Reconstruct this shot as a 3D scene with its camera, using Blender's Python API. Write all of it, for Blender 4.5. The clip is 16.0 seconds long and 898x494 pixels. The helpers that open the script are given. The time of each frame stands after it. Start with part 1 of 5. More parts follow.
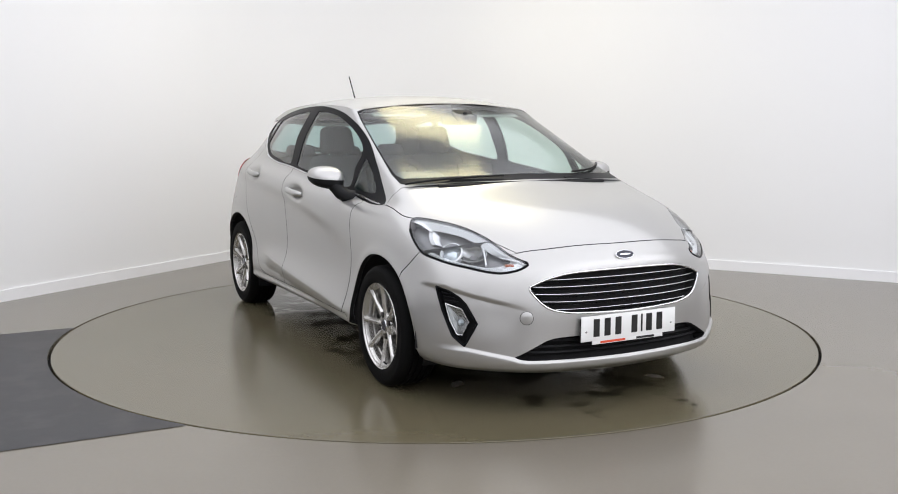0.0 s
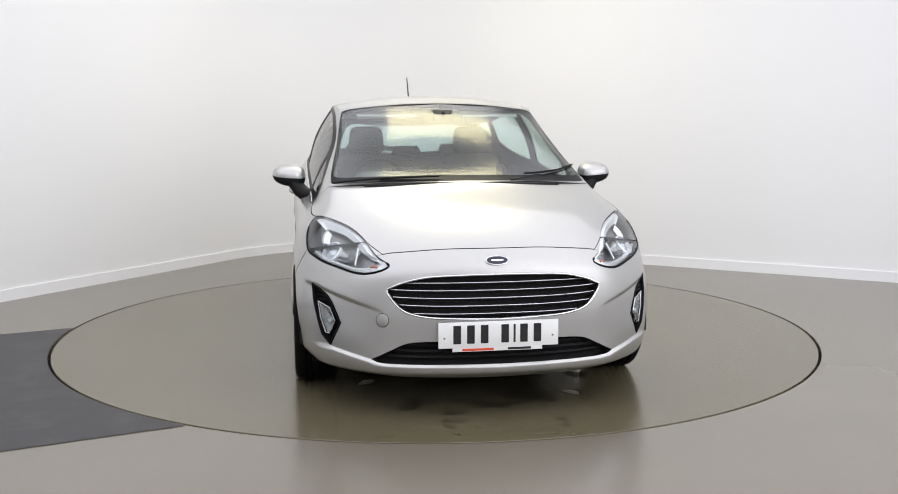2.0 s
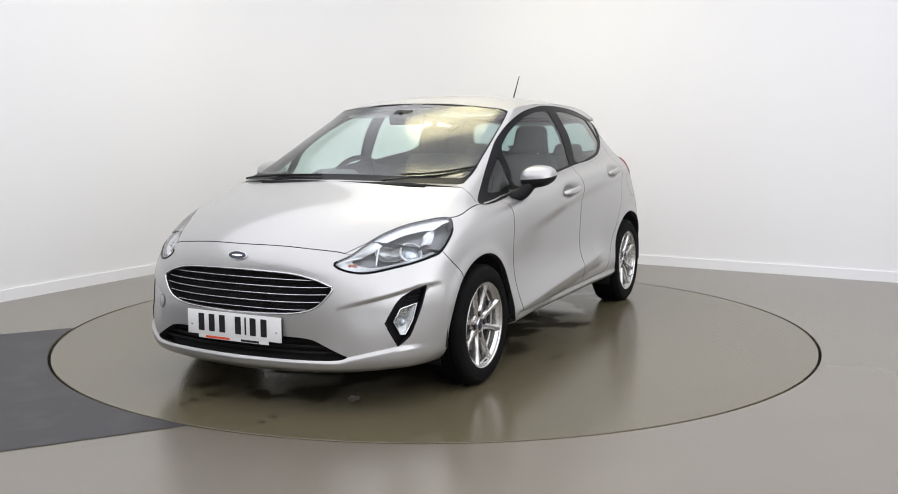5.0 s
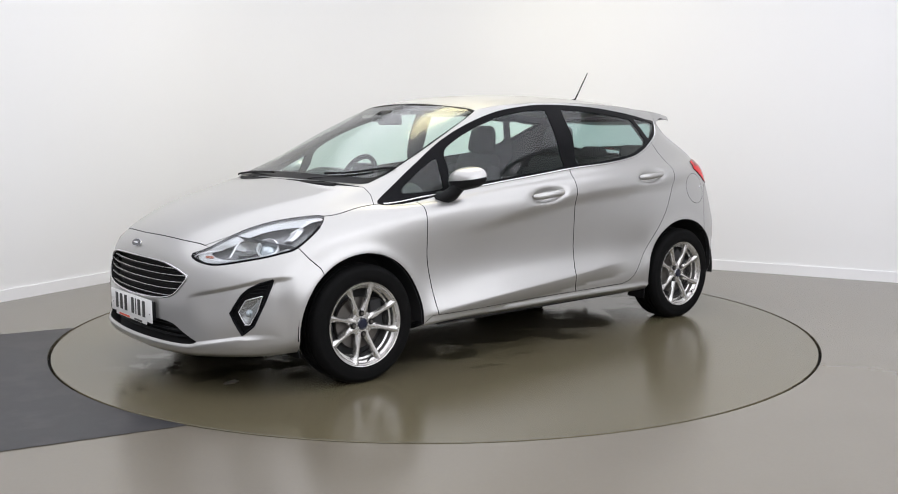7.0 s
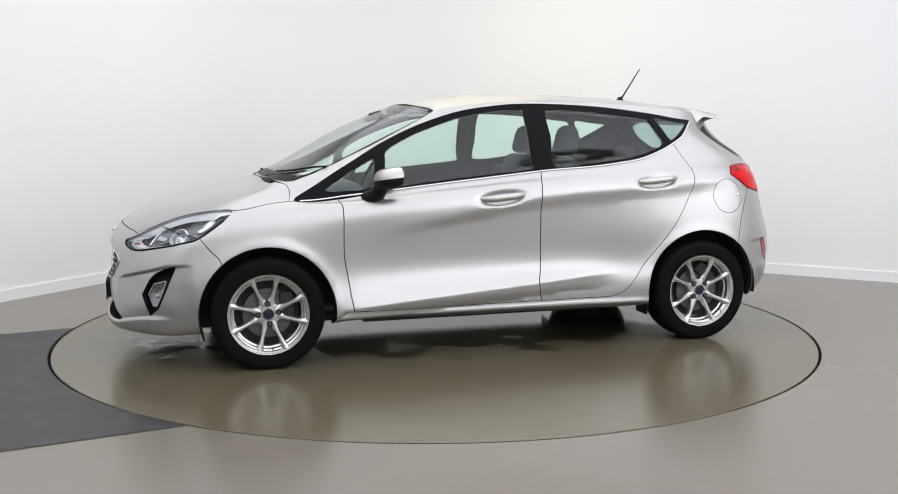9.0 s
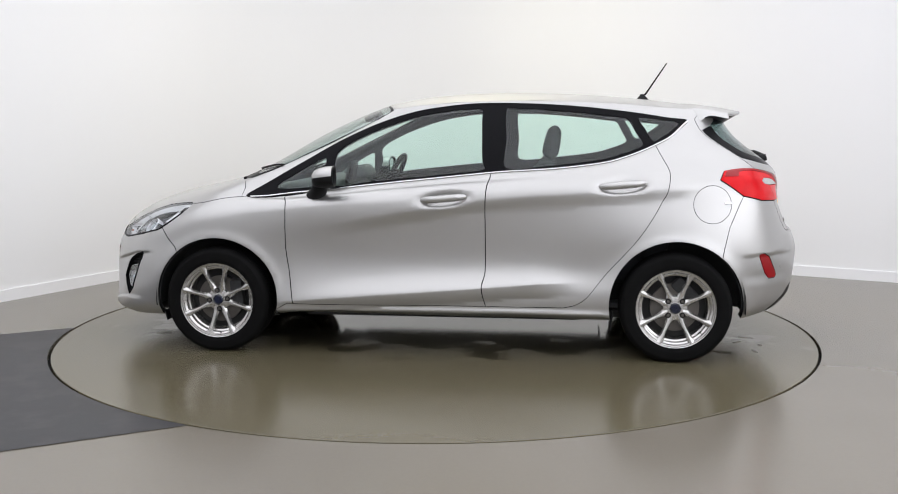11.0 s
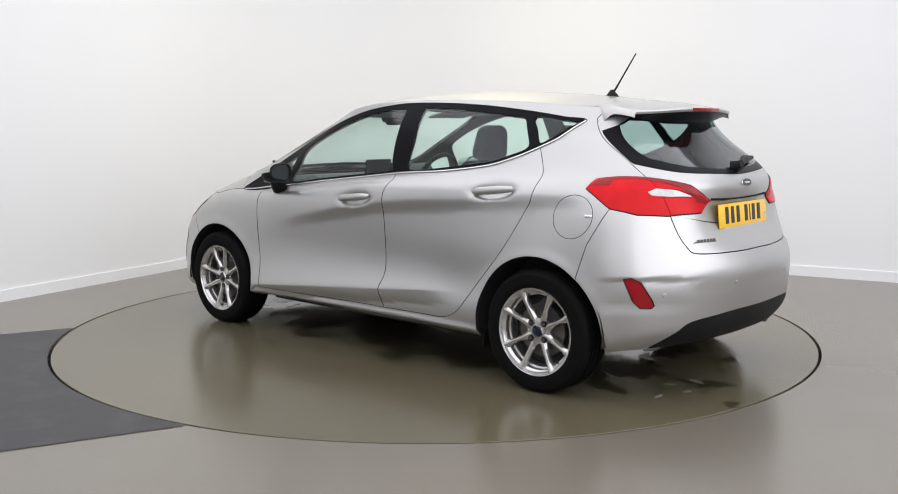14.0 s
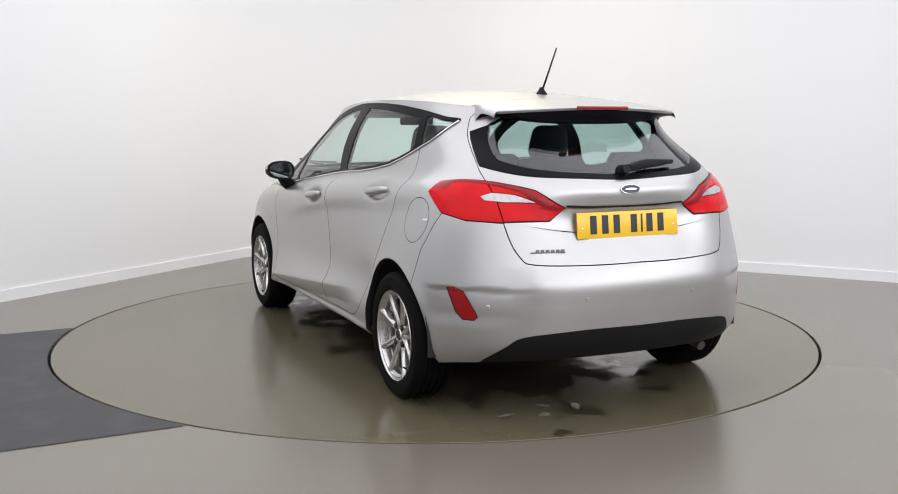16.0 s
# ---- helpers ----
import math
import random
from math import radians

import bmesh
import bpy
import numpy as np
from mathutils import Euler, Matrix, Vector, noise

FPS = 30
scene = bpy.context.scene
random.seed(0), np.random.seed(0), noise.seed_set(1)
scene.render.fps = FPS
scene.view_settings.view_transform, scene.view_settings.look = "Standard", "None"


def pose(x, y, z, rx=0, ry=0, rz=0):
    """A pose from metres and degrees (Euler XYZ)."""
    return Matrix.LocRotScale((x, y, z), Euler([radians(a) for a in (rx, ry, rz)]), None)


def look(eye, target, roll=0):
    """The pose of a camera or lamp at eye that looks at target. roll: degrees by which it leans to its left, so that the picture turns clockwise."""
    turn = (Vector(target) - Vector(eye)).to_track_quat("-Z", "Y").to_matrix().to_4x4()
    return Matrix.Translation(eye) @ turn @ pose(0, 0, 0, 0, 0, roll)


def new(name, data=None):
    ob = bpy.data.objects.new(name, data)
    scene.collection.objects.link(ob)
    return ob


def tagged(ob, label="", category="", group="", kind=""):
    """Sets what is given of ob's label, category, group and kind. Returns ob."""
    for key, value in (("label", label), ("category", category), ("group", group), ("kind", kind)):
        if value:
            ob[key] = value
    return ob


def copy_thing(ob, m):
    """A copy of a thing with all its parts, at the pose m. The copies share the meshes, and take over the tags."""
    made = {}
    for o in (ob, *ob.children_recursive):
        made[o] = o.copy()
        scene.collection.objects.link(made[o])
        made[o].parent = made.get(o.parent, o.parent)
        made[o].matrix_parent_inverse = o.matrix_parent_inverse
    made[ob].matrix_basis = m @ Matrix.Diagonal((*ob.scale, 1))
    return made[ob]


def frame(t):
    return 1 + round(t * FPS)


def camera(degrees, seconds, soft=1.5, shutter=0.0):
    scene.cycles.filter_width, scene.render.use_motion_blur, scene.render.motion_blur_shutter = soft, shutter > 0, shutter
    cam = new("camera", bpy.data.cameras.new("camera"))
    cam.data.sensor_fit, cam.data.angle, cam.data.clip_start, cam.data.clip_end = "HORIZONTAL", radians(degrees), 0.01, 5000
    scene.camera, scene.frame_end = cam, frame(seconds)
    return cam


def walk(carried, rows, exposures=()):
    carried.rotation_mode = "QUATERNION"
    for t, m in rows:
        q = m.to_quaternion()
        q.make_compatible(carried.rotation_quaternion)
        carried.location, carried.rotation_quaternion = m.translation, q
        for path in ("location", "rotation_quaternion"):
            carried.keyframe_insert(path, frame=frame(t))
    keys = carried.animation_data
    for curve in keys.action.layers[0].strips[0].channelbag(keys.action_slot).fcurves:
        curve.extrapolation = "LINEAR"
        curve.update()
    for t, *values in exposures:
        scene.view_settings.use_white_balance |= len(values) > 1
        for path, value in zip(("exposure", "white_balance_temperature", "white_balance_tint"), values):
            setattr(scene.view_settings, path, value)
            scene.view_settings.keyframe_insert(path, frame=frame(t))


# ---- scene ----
CAR_OFFSET = (-0.1313, -0.0164)
TURN = [(0.0, -63.26), (0.5, -65.63), (1.0, -69.93), (1.5, -75.41), (2.0, -81.67), (2.5, -87.42), (3.0, -93.55), (3.5, -99.38), (4.0, -105.64),
        (5.0, -117.3), (6.0, -129.1), (6.5, -135.09), (7.0, -141.22), (7.5, -147.07), (8.0, -153.15), (9.0, -164.75), (10.0, -176.3), (10.5, -182.07),
        (11.0, -187.78), (11.5, -193.42), (12.0, -199.21), (12.5, -204.88), (13.0, -210.79), (13.5, -216.52), (14.0, -222.47), (14.5, -228.16),
        (15.0, -234.15), (15.5, -239.83), (16.0, -245.91)]

# camera: it stands still
cam = camera(50.92, 16.0, soft=1.0)
EYE = pose(0, -5.8482, 1.233, 90 - 7.183, 0, -0.783) @ pose(0, 0, 0, 0, 0, -0.149)
walk(cam, [(0.0, EYE), (16.0, EYE)])

# ---- light: a closed studio with soft boxes under its ceiling, and two added fill boxes
world = bpy.data.worlds.new("studio_world")
world.use_nodes = True
world.node_tree.nodes["Background"].inputs[0].default_value = (0.8, 0.85, 1.0, 1)
world.node_tree.nodes["Background"].inputs[1].default_value = 0.05
scene.world = world
scene.view_settings.exposure = 0.0


def soft_box(name, place, target, size, power, colour):
    data = bpy.data.lights.new(name, "AREA")
    data.shape, data.size, data.size_y = "RECTANGLE", size[0], size[1]
    data.energy, data.color = power, colour
    ob = new(name, data)
    ob.matrix_world = look(place, target)
    return ob


main = soft_box("soft_box_main", (-0.05, -2.55, 3.36), (-0.05, -2.55, 0), (8.0, 9.6), 378, (0.908, 0.920, 1.0))
main.matrix_world = pose(-0.05, -2.55, 3.36, 0, 0, -31)
soft_box("soft_box_warm", (0.12, 1.25, 3.33), (0.12, 1.25, 0), (1.4, 1.2), 28, (1.0, 0.90, 0.50))
# two unseen boxes, added to brighten the flanks and ends of the car
soft_box("soft_box_side", (3.89, -4.44, 2.2), (-0.39, -1.87, 1.0), (7.0, 2.1), 105, (0.91, 0.925, 1.0))
soft_box("soft_box_front", (0.2, -7.6, 2.3), (0.0, 0.0, 0.9), (5.6, 1.8), 32, (0.91, 0.925, 1.0))

# ---- materials
def nodes_of(name):
    m = bpy.data.materials.new(name)
    m.use_nodes = True
    return m, m.node_tree.nodes, m.node_tree.links, m.node_tree.nodes["Principled BSDF"]


def simple(name, colour, rough=0.5, metal=0.0, coat=0.0, grain=0.0, grain_scale=400.0, vary=0.0, vary_scale=6.0, emit=0.0, bump=0.0, spec=0.5):
    """A painted, moulded or metal surface with a little grain in its gloss and, where asked, uneven colour."""
    m, n, l, b = nodes_of(name)
    b.inputs["Base Color"].default_value = (*colour, 1)
    b.inputs["Roughness"].default_value, b.inputs["Metallic"].default_value = rough, metal
    b.inputs["Coat Weight"].default_value, b.inputs["Coat Roughness"].default_value = coat, 0.04
    b.inputs["Specular IOR Level"].default_value = spec
    if emit:
        b.inputs["Emission Color"].default_value, b.inputs["Emission Strength"].default_value = (*colour, 1), emit
    if grain or vary or bump:
        tc = n.new("ShaderNodeTexCoord")
        fine = n.new("ShaderNodeTexNoise")
        fine.inputs["Scale"].default_value, fine.inputs["Detail"].default_value = grain_scale, 3
        l.new(tc.outputs["Object"], fine.inputs["Vector"])
        if grain:
            mr = n.new("ShaderNodeMapRange")
            mr.inputs["To Min"].default_value, mr.inputs["To Max"].default_value = max(rough - grain, 0.02), rough + grain
            l.new(fine.outputs["Fac"], mr.inputs["Value"])
            l.new(mr.outputs["Result"], b.inputs["Roughness"])
        if bump:
            bp = n.new("ShaderNodeBump")
            bp.inputs["Strength"].default_value, bp.inputs["Distance"].default_value = bump, 0.002
            l.new(fine.outputs["Fac"], bp.inputs["Height"])
            l.new(bp.outputs["Normal"], b.inputs["Normal"])
        if vary:
            big = n.new("ShaderNodeTexNoise")
            big.inputs["Scale"].default_value, big.inputs["Detail"].default_value = vary_scale, 5
            l.new(tc.outputs["Object"], big.inputs["Vector"])
            ramp = n.new("ShaderNodeMix")
            ramp.data_type = "RGBA"
            ramp.inputs["A"].default_value = (*[c * (1 - vary) for c in colour], 1)
            ramp.inputs["B"].default_value = (*[min(c * (1 + vary), 1) for c in colour], 1)
            l.new(big.outputs["Fac"], ramp.inputs["Factor"])
            l.new(ramp.outputs["Result"], b.inputs["Base Color"])
    return m


def glass(name, tint, rough=0.0, base=0.05):
    """Thin sheet glass: tinted where one looks through, glossy by its Fresnel."""
    m = bpy.data.materials.new(name)
    m.use_nodes = True
    n, l = m.node_tree.nodes, m.node_tree.links
    n.clear()
    out, mix = n.new("ShaderNodeOutputMaterial"), n.new("ShaderNodeMixShader")
    tr, gl, fr = n.new("ShaderNodeBsdfTransparent"), n.new("ShaderNodeBsdfGlossy"), n.new("ShaderNodeLayerWeight")
    power, lift = n.new("ShaderNodeMath"), n.new("ShaderNodeMath")
    power.operation, lift.operation = "POWER", "MULTIPLY_ADD"
    power.inputs[1].default_value = 4.2
    lift.inputs[1].default_value, lift.inputs[2].default_value = 0.9, base
    tr.inputs[0].default_value = (*tint, 1)
    gl.inputs["Roughness"].default_value = rough
    fr.inputs[0].default_value = 0.5
    l.new(fr.outputs['Facing'], power.inputs[0]), l.new(power.outputs[0], lift.inputs[0])
    l.new(lift.outputs[0], mix.inputs[0]), l.new(tr.outputs[0], mix.inputs[1]), l.new(gl.outputs[0], mix.inputs[2])
    l.new(mix.outputs[0], out.inputs[0])
    return m


def floor_material(name, colour, rough, stain=0.25, marks=0.0, spec=0.5, wet_shade=False):
    """Painted resin floor: cloudy tone, small scuffs, worn gloss; where asked, a ragged film of water under the car,
    with the car's shade in its colour.
    """
    m, n, l, b = nodes_of(name)
    tc = n.new("ShaderNodeTexCoord")
    big, fine, scuff = n.new("ShaderNodeTexNoise"), n.new("ShaderNodeTexNoise"), n.new("ShaderNodeTexNoise")
    for t, s, d in ((big, 0.8, 6), (fine, 60, 4), (scuff, 5, 8)):
        t.inputs["Scale"].default_value, t.inputs["Detail"].default_value = s, d
        l.new(tc.outputs["Object"], t.inputs["Vector"])
    mix = n.new("ShaderNodeMix")
    mix.data_type = "RGBA"
    mix.inputs["A"].default_value = (*[c * (1 - stain) for c in colour], 1)
    mix.inputs["B"].default_value = (*[c * (1 + stain) for c in colour], 1)
    add = n.new("ShaderNodeMath")
    add.operation = "MULTIPLY_ADD"
    add.inputs[1].default_value = 0.25
    l.new(fine.outputs["Fac"], add.inputs[0]), l.new(big.outputs["Fac"], add.inputs[2])
    sub = n.new("ShaderNodeMath")
    sub.operation = "SUBTRACT"
    sub.inputs[1].default_value = 0.125
    l.new(add.outputs[0], sub.inputs[0]), l.new(sub.outputs[0], mix.inputs["Factor"])
    last = mix.outputs["Result"]
    if marks:
        ramp = n.new("ShaderNodeMapRange")
        ramp.inputs["From Min"].default_value, ramp.inputs["From Max"].default_value = 0.47, 0.64
        l.new(scuff.outputs["Fac"], ramp.inputs["Value"])
        sc = n.new("ShaderNodeMath")
        sc.operation, sc.inputs[1].default_value = "MULTIPLY", marks
        l.new(ramp.outputs["Result"], sc.inputs[0])
        mk = n.new("ShaderNodeMix")
        mk.data_type = "RGBA"
        mk.inputs["B"].default_value = (*[min(c * 3.2 + k, 1) for c, k in zip(colour, (0.035, 0.028, 0.022))], 1)
        l.new(sc.outputs[0], mk.inputs["Factor"]), l.new(last, mk.inputs["A"])
        last = mk.outputs["Result"]
    mr = n.new("ShaderNodeMapRange")
    mr.inputs["To Min"].default_value, mr.inputs["To Max"].default_value = rough * 0.93, rough * 1.08
    l.new(scuff.outputs["Fac"], mr.inputs["Value"])
    gloss = mr.outputs["Result"]
    if wet_shade:
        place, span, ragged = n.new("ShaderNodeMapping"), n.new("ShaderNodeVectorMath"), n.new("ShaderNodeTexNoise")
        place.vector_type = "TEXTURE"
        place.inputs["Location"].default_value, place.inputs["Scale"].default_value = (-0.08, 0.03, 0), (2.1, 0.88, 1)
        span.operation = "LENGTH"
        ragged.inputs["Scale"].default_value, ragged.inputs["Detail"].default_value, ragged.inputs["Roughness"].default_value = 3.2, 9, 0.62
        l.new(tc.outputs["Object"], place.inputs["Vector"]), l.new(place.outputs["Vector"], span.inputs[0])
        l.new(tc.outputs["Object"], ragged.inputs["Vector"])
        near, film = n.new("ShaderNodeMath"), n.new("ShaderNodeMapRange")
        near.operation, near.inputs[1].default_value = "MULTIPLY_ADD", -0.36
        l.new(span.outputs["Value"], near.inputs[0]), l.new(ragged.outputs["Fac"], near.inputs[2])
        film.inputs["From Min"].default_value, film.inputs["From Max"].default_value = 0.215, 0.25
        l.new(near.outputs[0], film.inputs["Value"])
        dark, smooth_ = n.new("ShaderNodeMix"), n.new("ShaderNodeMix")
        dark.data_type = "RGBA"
        # darker than water alone: the shade under the car is painted in too
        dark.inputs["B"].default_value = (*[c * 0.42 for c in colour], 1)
        smooth_.inputs["B"].default_value = 0.09
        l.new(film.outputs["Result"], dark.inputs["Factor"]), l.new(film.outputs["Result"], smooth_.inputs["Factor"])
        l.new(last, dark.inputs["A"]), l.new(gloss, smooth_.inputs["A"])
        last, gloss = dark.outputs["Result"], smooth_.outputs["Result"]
    l.new(last, b.inputs["Base Color"]), l.new(gloss, b.inputs["Roughness"])
    b.inputs["Specular IOR Level"].default_value = spec
    bp = n.new("ShaderNodeBump")
    bp.inputs["Strength"].default_value, bp.inputs["Distance"].default_value = 0.05, 0.001
    l.new(fine.outputs["Fac"], bp.inputs["Height"]), l.new(bp.outputs["Normal"], b.inputs["Normal"])
    return m


def silver_paint():
    """Metallic silver lacquer: fine flakes under a clear coat."""
    m, n, l, b = nodes_of("silver_paint")
    tc, flake = n.new("ShaderNodeTexCoord"), n.new("ShaderNodeTexNoise")
    flake.inputs["Scale"].default_value, flake.inputs["Detail"].default_value = 1500, 2
    l.new(tc.outputs["Object"], flake.inputs["Vector"])
    mix = n.new("ShaderNodeMix")
    mix.data_type = "RGBA"
    mix.inputs["A"].default_value, mix.inputs["B"].default_value = (0.405, 0.40, 0.388, 1), (0.515, 0.508, 0.493, 1)
    l.new(flake.outputs["Fac"], mix.inputs["Factor"]), l.new(mix.outputs["Result"], b.inputs["Base Color"])
    b.inputs["Metallic"].default_value, b.inputs["Roughness"].default_value = 0.84, 0.37
    b.inputs["Coat Weight"].default_value, b.inputs["Coat Roughness"].default_value = 0.5, 0.04
    return m


SILVER = silver_paint()
BLACK_GLOSS = simple("black_gloss_trim", (0.007, 0.007, 0.008), 0.32, spec=0.05)
BLACK_TRIM = simple("black_plastic_trim", (0.0075, 0.0075, 0.008), 0.55, spec=0.18, grain=0.12, bump=0.15, grain_scale=900)
RUBBER = simple("tyre_rubber", (0.005, 0.005, 0.005), 0.7, spec=0.07, grain=0.1, vary=0.25, vary_scale=9, bump=0.2)
ALLOY = simple("alloy_silver", (0.56, 0.55, 0.53), 0.25, metal=0.9, grain=0.06, vary=0.05)
CHROME = simple("chrome", (0.82, 0.82, 0.83), 0.08, metal=1.0)
SATIN = simple("satin_chrome", (0.62, 0.62, 0.62), 0.25, metal=1.0)
DISC_STEEL = simple("brake_steel", (0.13, 0.12, 0.11), 0.5, metal=0.8, vary=0.2, vary_scale=30)
DARK_METAL = simple("dark_underbody", (0.015, 0.015, 0.015), 0.8, vary=0.4, vary_scale=8)
TRIM_GREY = simple("interior_grey", (0.06, 0.061, 0.063), 0.7, vary=0.15, vary_scale=20, bump=0.2)
CLOTH = simple("seat_cloth", (0.03, 0.031, 0.034), 0.9, vary=0.2, vary_scale=60, bump=0.4, grain_scale=700)
HEADLINER = simple("headliner_cloth", (0.5, 0.49, 0.46), 0.95, vary=0.05, vary_scale=40)
WINDOW_GLASS = glass("tinted_glass", (0.83, 0.97, 0.925), 0.0, 0.055)
SCREEN_GLASS = glass("windscreen_glass", (0.86, 0.96, 0.925), 0.15, 0.055)
REAR_GLASS = glass("rear_glass", (0.50, 0.63, 0.63), 0.03, 0.085)
LAMP_GLASS = glass("lamp_lens", (0.93, 0.95, 0.96))
LENS = simple("projector_lens", (0.55, 0.6, 0.63), 0.03, metal=0.6, coat=1.0)
LAMP_CHROME = simple("reflector_chrome", (0.86, 0.86, 0.87), 0.2, metal=0.25)
FACET = simple("faceted_reflector", (0.34, 0.34, 0.335), 0.12, metal=0.9, vary=0.5, vary_scale=70)
LAMP_DARK = simple("lamp_bezel", (0.20, 0.197, 0.20), 0.25, metal=0.4, vary=0.4, vary_scale=30)
RED_LENS = simple("red_lens", (0.58, 0.008, 0.012), 0.14, spec=0.12, vary=0.25, vary_scale=12)
RED_DEEP = simple("deep_red_lens", (0.26, 0.005, 0.008), 0.18, spec=0.3)
CLEAR_LENS = simple("clear_lens", (0.46, 0.45, 0.44), 0.15, metal=0.4, spec=0.4, vary=0.35, vary_scale=60)
AMBER = simple("amber_lens", (0.34, 0.10, 0.05), 0.25)
PLATE_WHITE = simple("plate_white", (0.82, 0.82, 0.8), 0.3, coat=0.3)
PLATE_YELLOW = simple("plate_yellow", (0.84, 0.5, 0.015), 0.3, coat=0.3)
PLATE_BLACK = simple("plate_black", (0.012, 0.012, 0.012), 0.35)
PLATE_RED = simple("plate_red", (0.7, 0.08, 0.03), 0.4)
BADGE_BLUE = simple("badge_blue", (0.004, 0.007, 0.024), 0.2, coat=0.2)
MIRROR_FACE = simple("mirror_face", (0.42, 0.48, 0.47), 0.02, metal=1.0)
WALL_PAINT = simple("white_wall_paint", (0.80, 0.80, 0.80), 0.75, vary=0.012, vary_scale=1.2, bump=0.03, grain_scale=120)
SKIRTING = simple("white_skirting", (0.84, 0.84, 0.85), 0.35, vary=0.02)
CEILING = simple("ceiling_paint", (0.75, 0.76, 0.78), 0.85, vary=0.02)
FLOOR = floor_material("resin_floor", (0.155, 0.137, 0.109), 0.24, 0.13, spec=0.9)
TABLE = floor_material("turntable_resin", (0.108, 0.093, 0.056), 0.22, 0.16, spec=0.75, wet_shade=True)
RAMP = floor_material("dark_floor", (0.026, 0.026, 0.028), 0.42, 0.45, marks=0.22, spec=0.3)
GAP = simple("dark_gap", (0.006, 0.006, 0.006), 0.9)
# pale colour that stands in for glints on water
GLINT_PALE = simple("dried_mark", (0.17, 0.155, 0.125), 0.33, vary=0.3, vary_scale=40)


# ---- building helpers
def part(name, bm, material, parent=None, label="", smooth=True):
    """One mesh object from a bmesh, under a thing or a part."""
    me = bpy.data.meshes.new(name)
    bm.normal_update()
    bm.to_mesh(me)
    bm.free()
    me.materials.append(material)
    if smooth:
        me.polygons.foreach_set("use_smooth", np.ones(len(me.polygons), bool))
        me.set_sharp_from_angle(angle=radians(38))
    ob = new(name, me)
    ob.parent = parent
    if label:
        tagged(ob, label)
    return ob


def raw(name, verts, faces, material, parent=None, normals=None, label=""):
    me = bpy.data.meshes.new(name)
    me.from_pydata([tuple(map(float, v)) for v in verts], [], [tuple(map(int, f)) for f in faces])
    me.polygons.foreach_set("use_smooth", np.ones(len(me.polygons), bool))
    if normals is not None:
        me.normals_split_custom_set_from_vertices([tuple(map(float, v)) for v in normals])
    else:
        me.set_sharp_from_angle(angle=radians(38))
    me.materials.append(material)
    ob = new(name, me)
    ob.parent = parent
    if label:
        tagged(ob, label)
    return ob


def mirrored(ob, parent=None):
    """The same part on the other flank of the car: its mesh turned over y."""
    me = ob.data.copy()
    had = me.has_custom_normals
    nor = np.zeros(len(me.corner_normals) * 3)
    me.corner_normals.foreach_get("vector", nor)
    co = np.zeros(len(me.vertices) * 3)
    me.vertices.foreach_get("co", co)
    vs = co.reshape(-1, 3) * (1, -1, 1)
    faces = [tuple(reversed(p.vertices)) for p in me.polygons]
    per = nor.reshape(-1, 3) * (1, -1, 1)
    split = []
    for p in me.polygons:
        split += [tuple(per[i]) for i in reversed(range(p.loop_start, p.loop_start + p.loop_total))]
    out = bpy.data.meshes.new(me.name)
    out.from_pydata([tuple(v) for v in vs], [], faces)
    out.polygons.foreach_set("use_smooth", np.ones(len(out.polygons), bool))
    for m in me.materials:
        out.materials.append(m)
    out.polygons.foreach_set("material_index", [f.material_index for f in me.polygons])
    if had:
        out.normals_split_custom_set(split)
    else:
        out.set_sharp_from_angle(angle=radians(38))
    bpy.data.meshes.remove(me)
    o = new(ob.name.split(".")[0], out)
    o.parent = parent or ob.parent
    if "label" in ob:
        tagged(o, ob["label"])
    for kid in ob.children:
        mirrored(kid, o)
    return o


def block(size, m=Matrix(), bevel=0.0, segments=2, taper=(1, 1)):
    """A bevelled box; taper narrows its top in x and y."""
    bm = bmesh.new()
    bmesh.ops.create_cube(bm, size=1)
    for v in bm.verts:
        k = (taper[0], taper[1]) if v.co.z > 0 else (1, 1)
        v.co = Vector((v.co.x * size[0] * k[0], v.co.y * size[1] * k[1], v.co.z * size[2]))
    if bevel:
        bmesh.ops.bevel(bm, geom=bm.edges[:], offset=bevel, segments=segments, profile=0.5, affect="EDGES")
    bm.transform(m)
    return bm


def lathe(profile, steps=48, axis="y", m=Matrix(), closed=False):
    """A turned body: profile of (radius, along) round an axis."""
    bm = bmesh.new()
    rings = []
    for k in range(steps):
        a = 2 * math.pi * k / steps
        rings.append([bm.verts.new((r * math.cos(a), h, r * math.sin(a)) if axis == "y" else (r * math.cos(a), r * math.sin(a), h)) for r, h in profile])
    for k in range(steps):
        a, b = rings[k], rings[(k + 1) % steps]
        for i in range(len(profile) - (0 if closed else 1)):
            j = (i + 1) % len(profile)
            bm.faces.new((a[i], a[j], b[j], b[i]))
    bmesh.ops.remove_doubles(bm, verts=bm.verts[:], dist=1e-5)
    bmesh.ops.recalc_face_normals(bm, faces=bm.faces[:])
    bm.transform(m)
    return bm


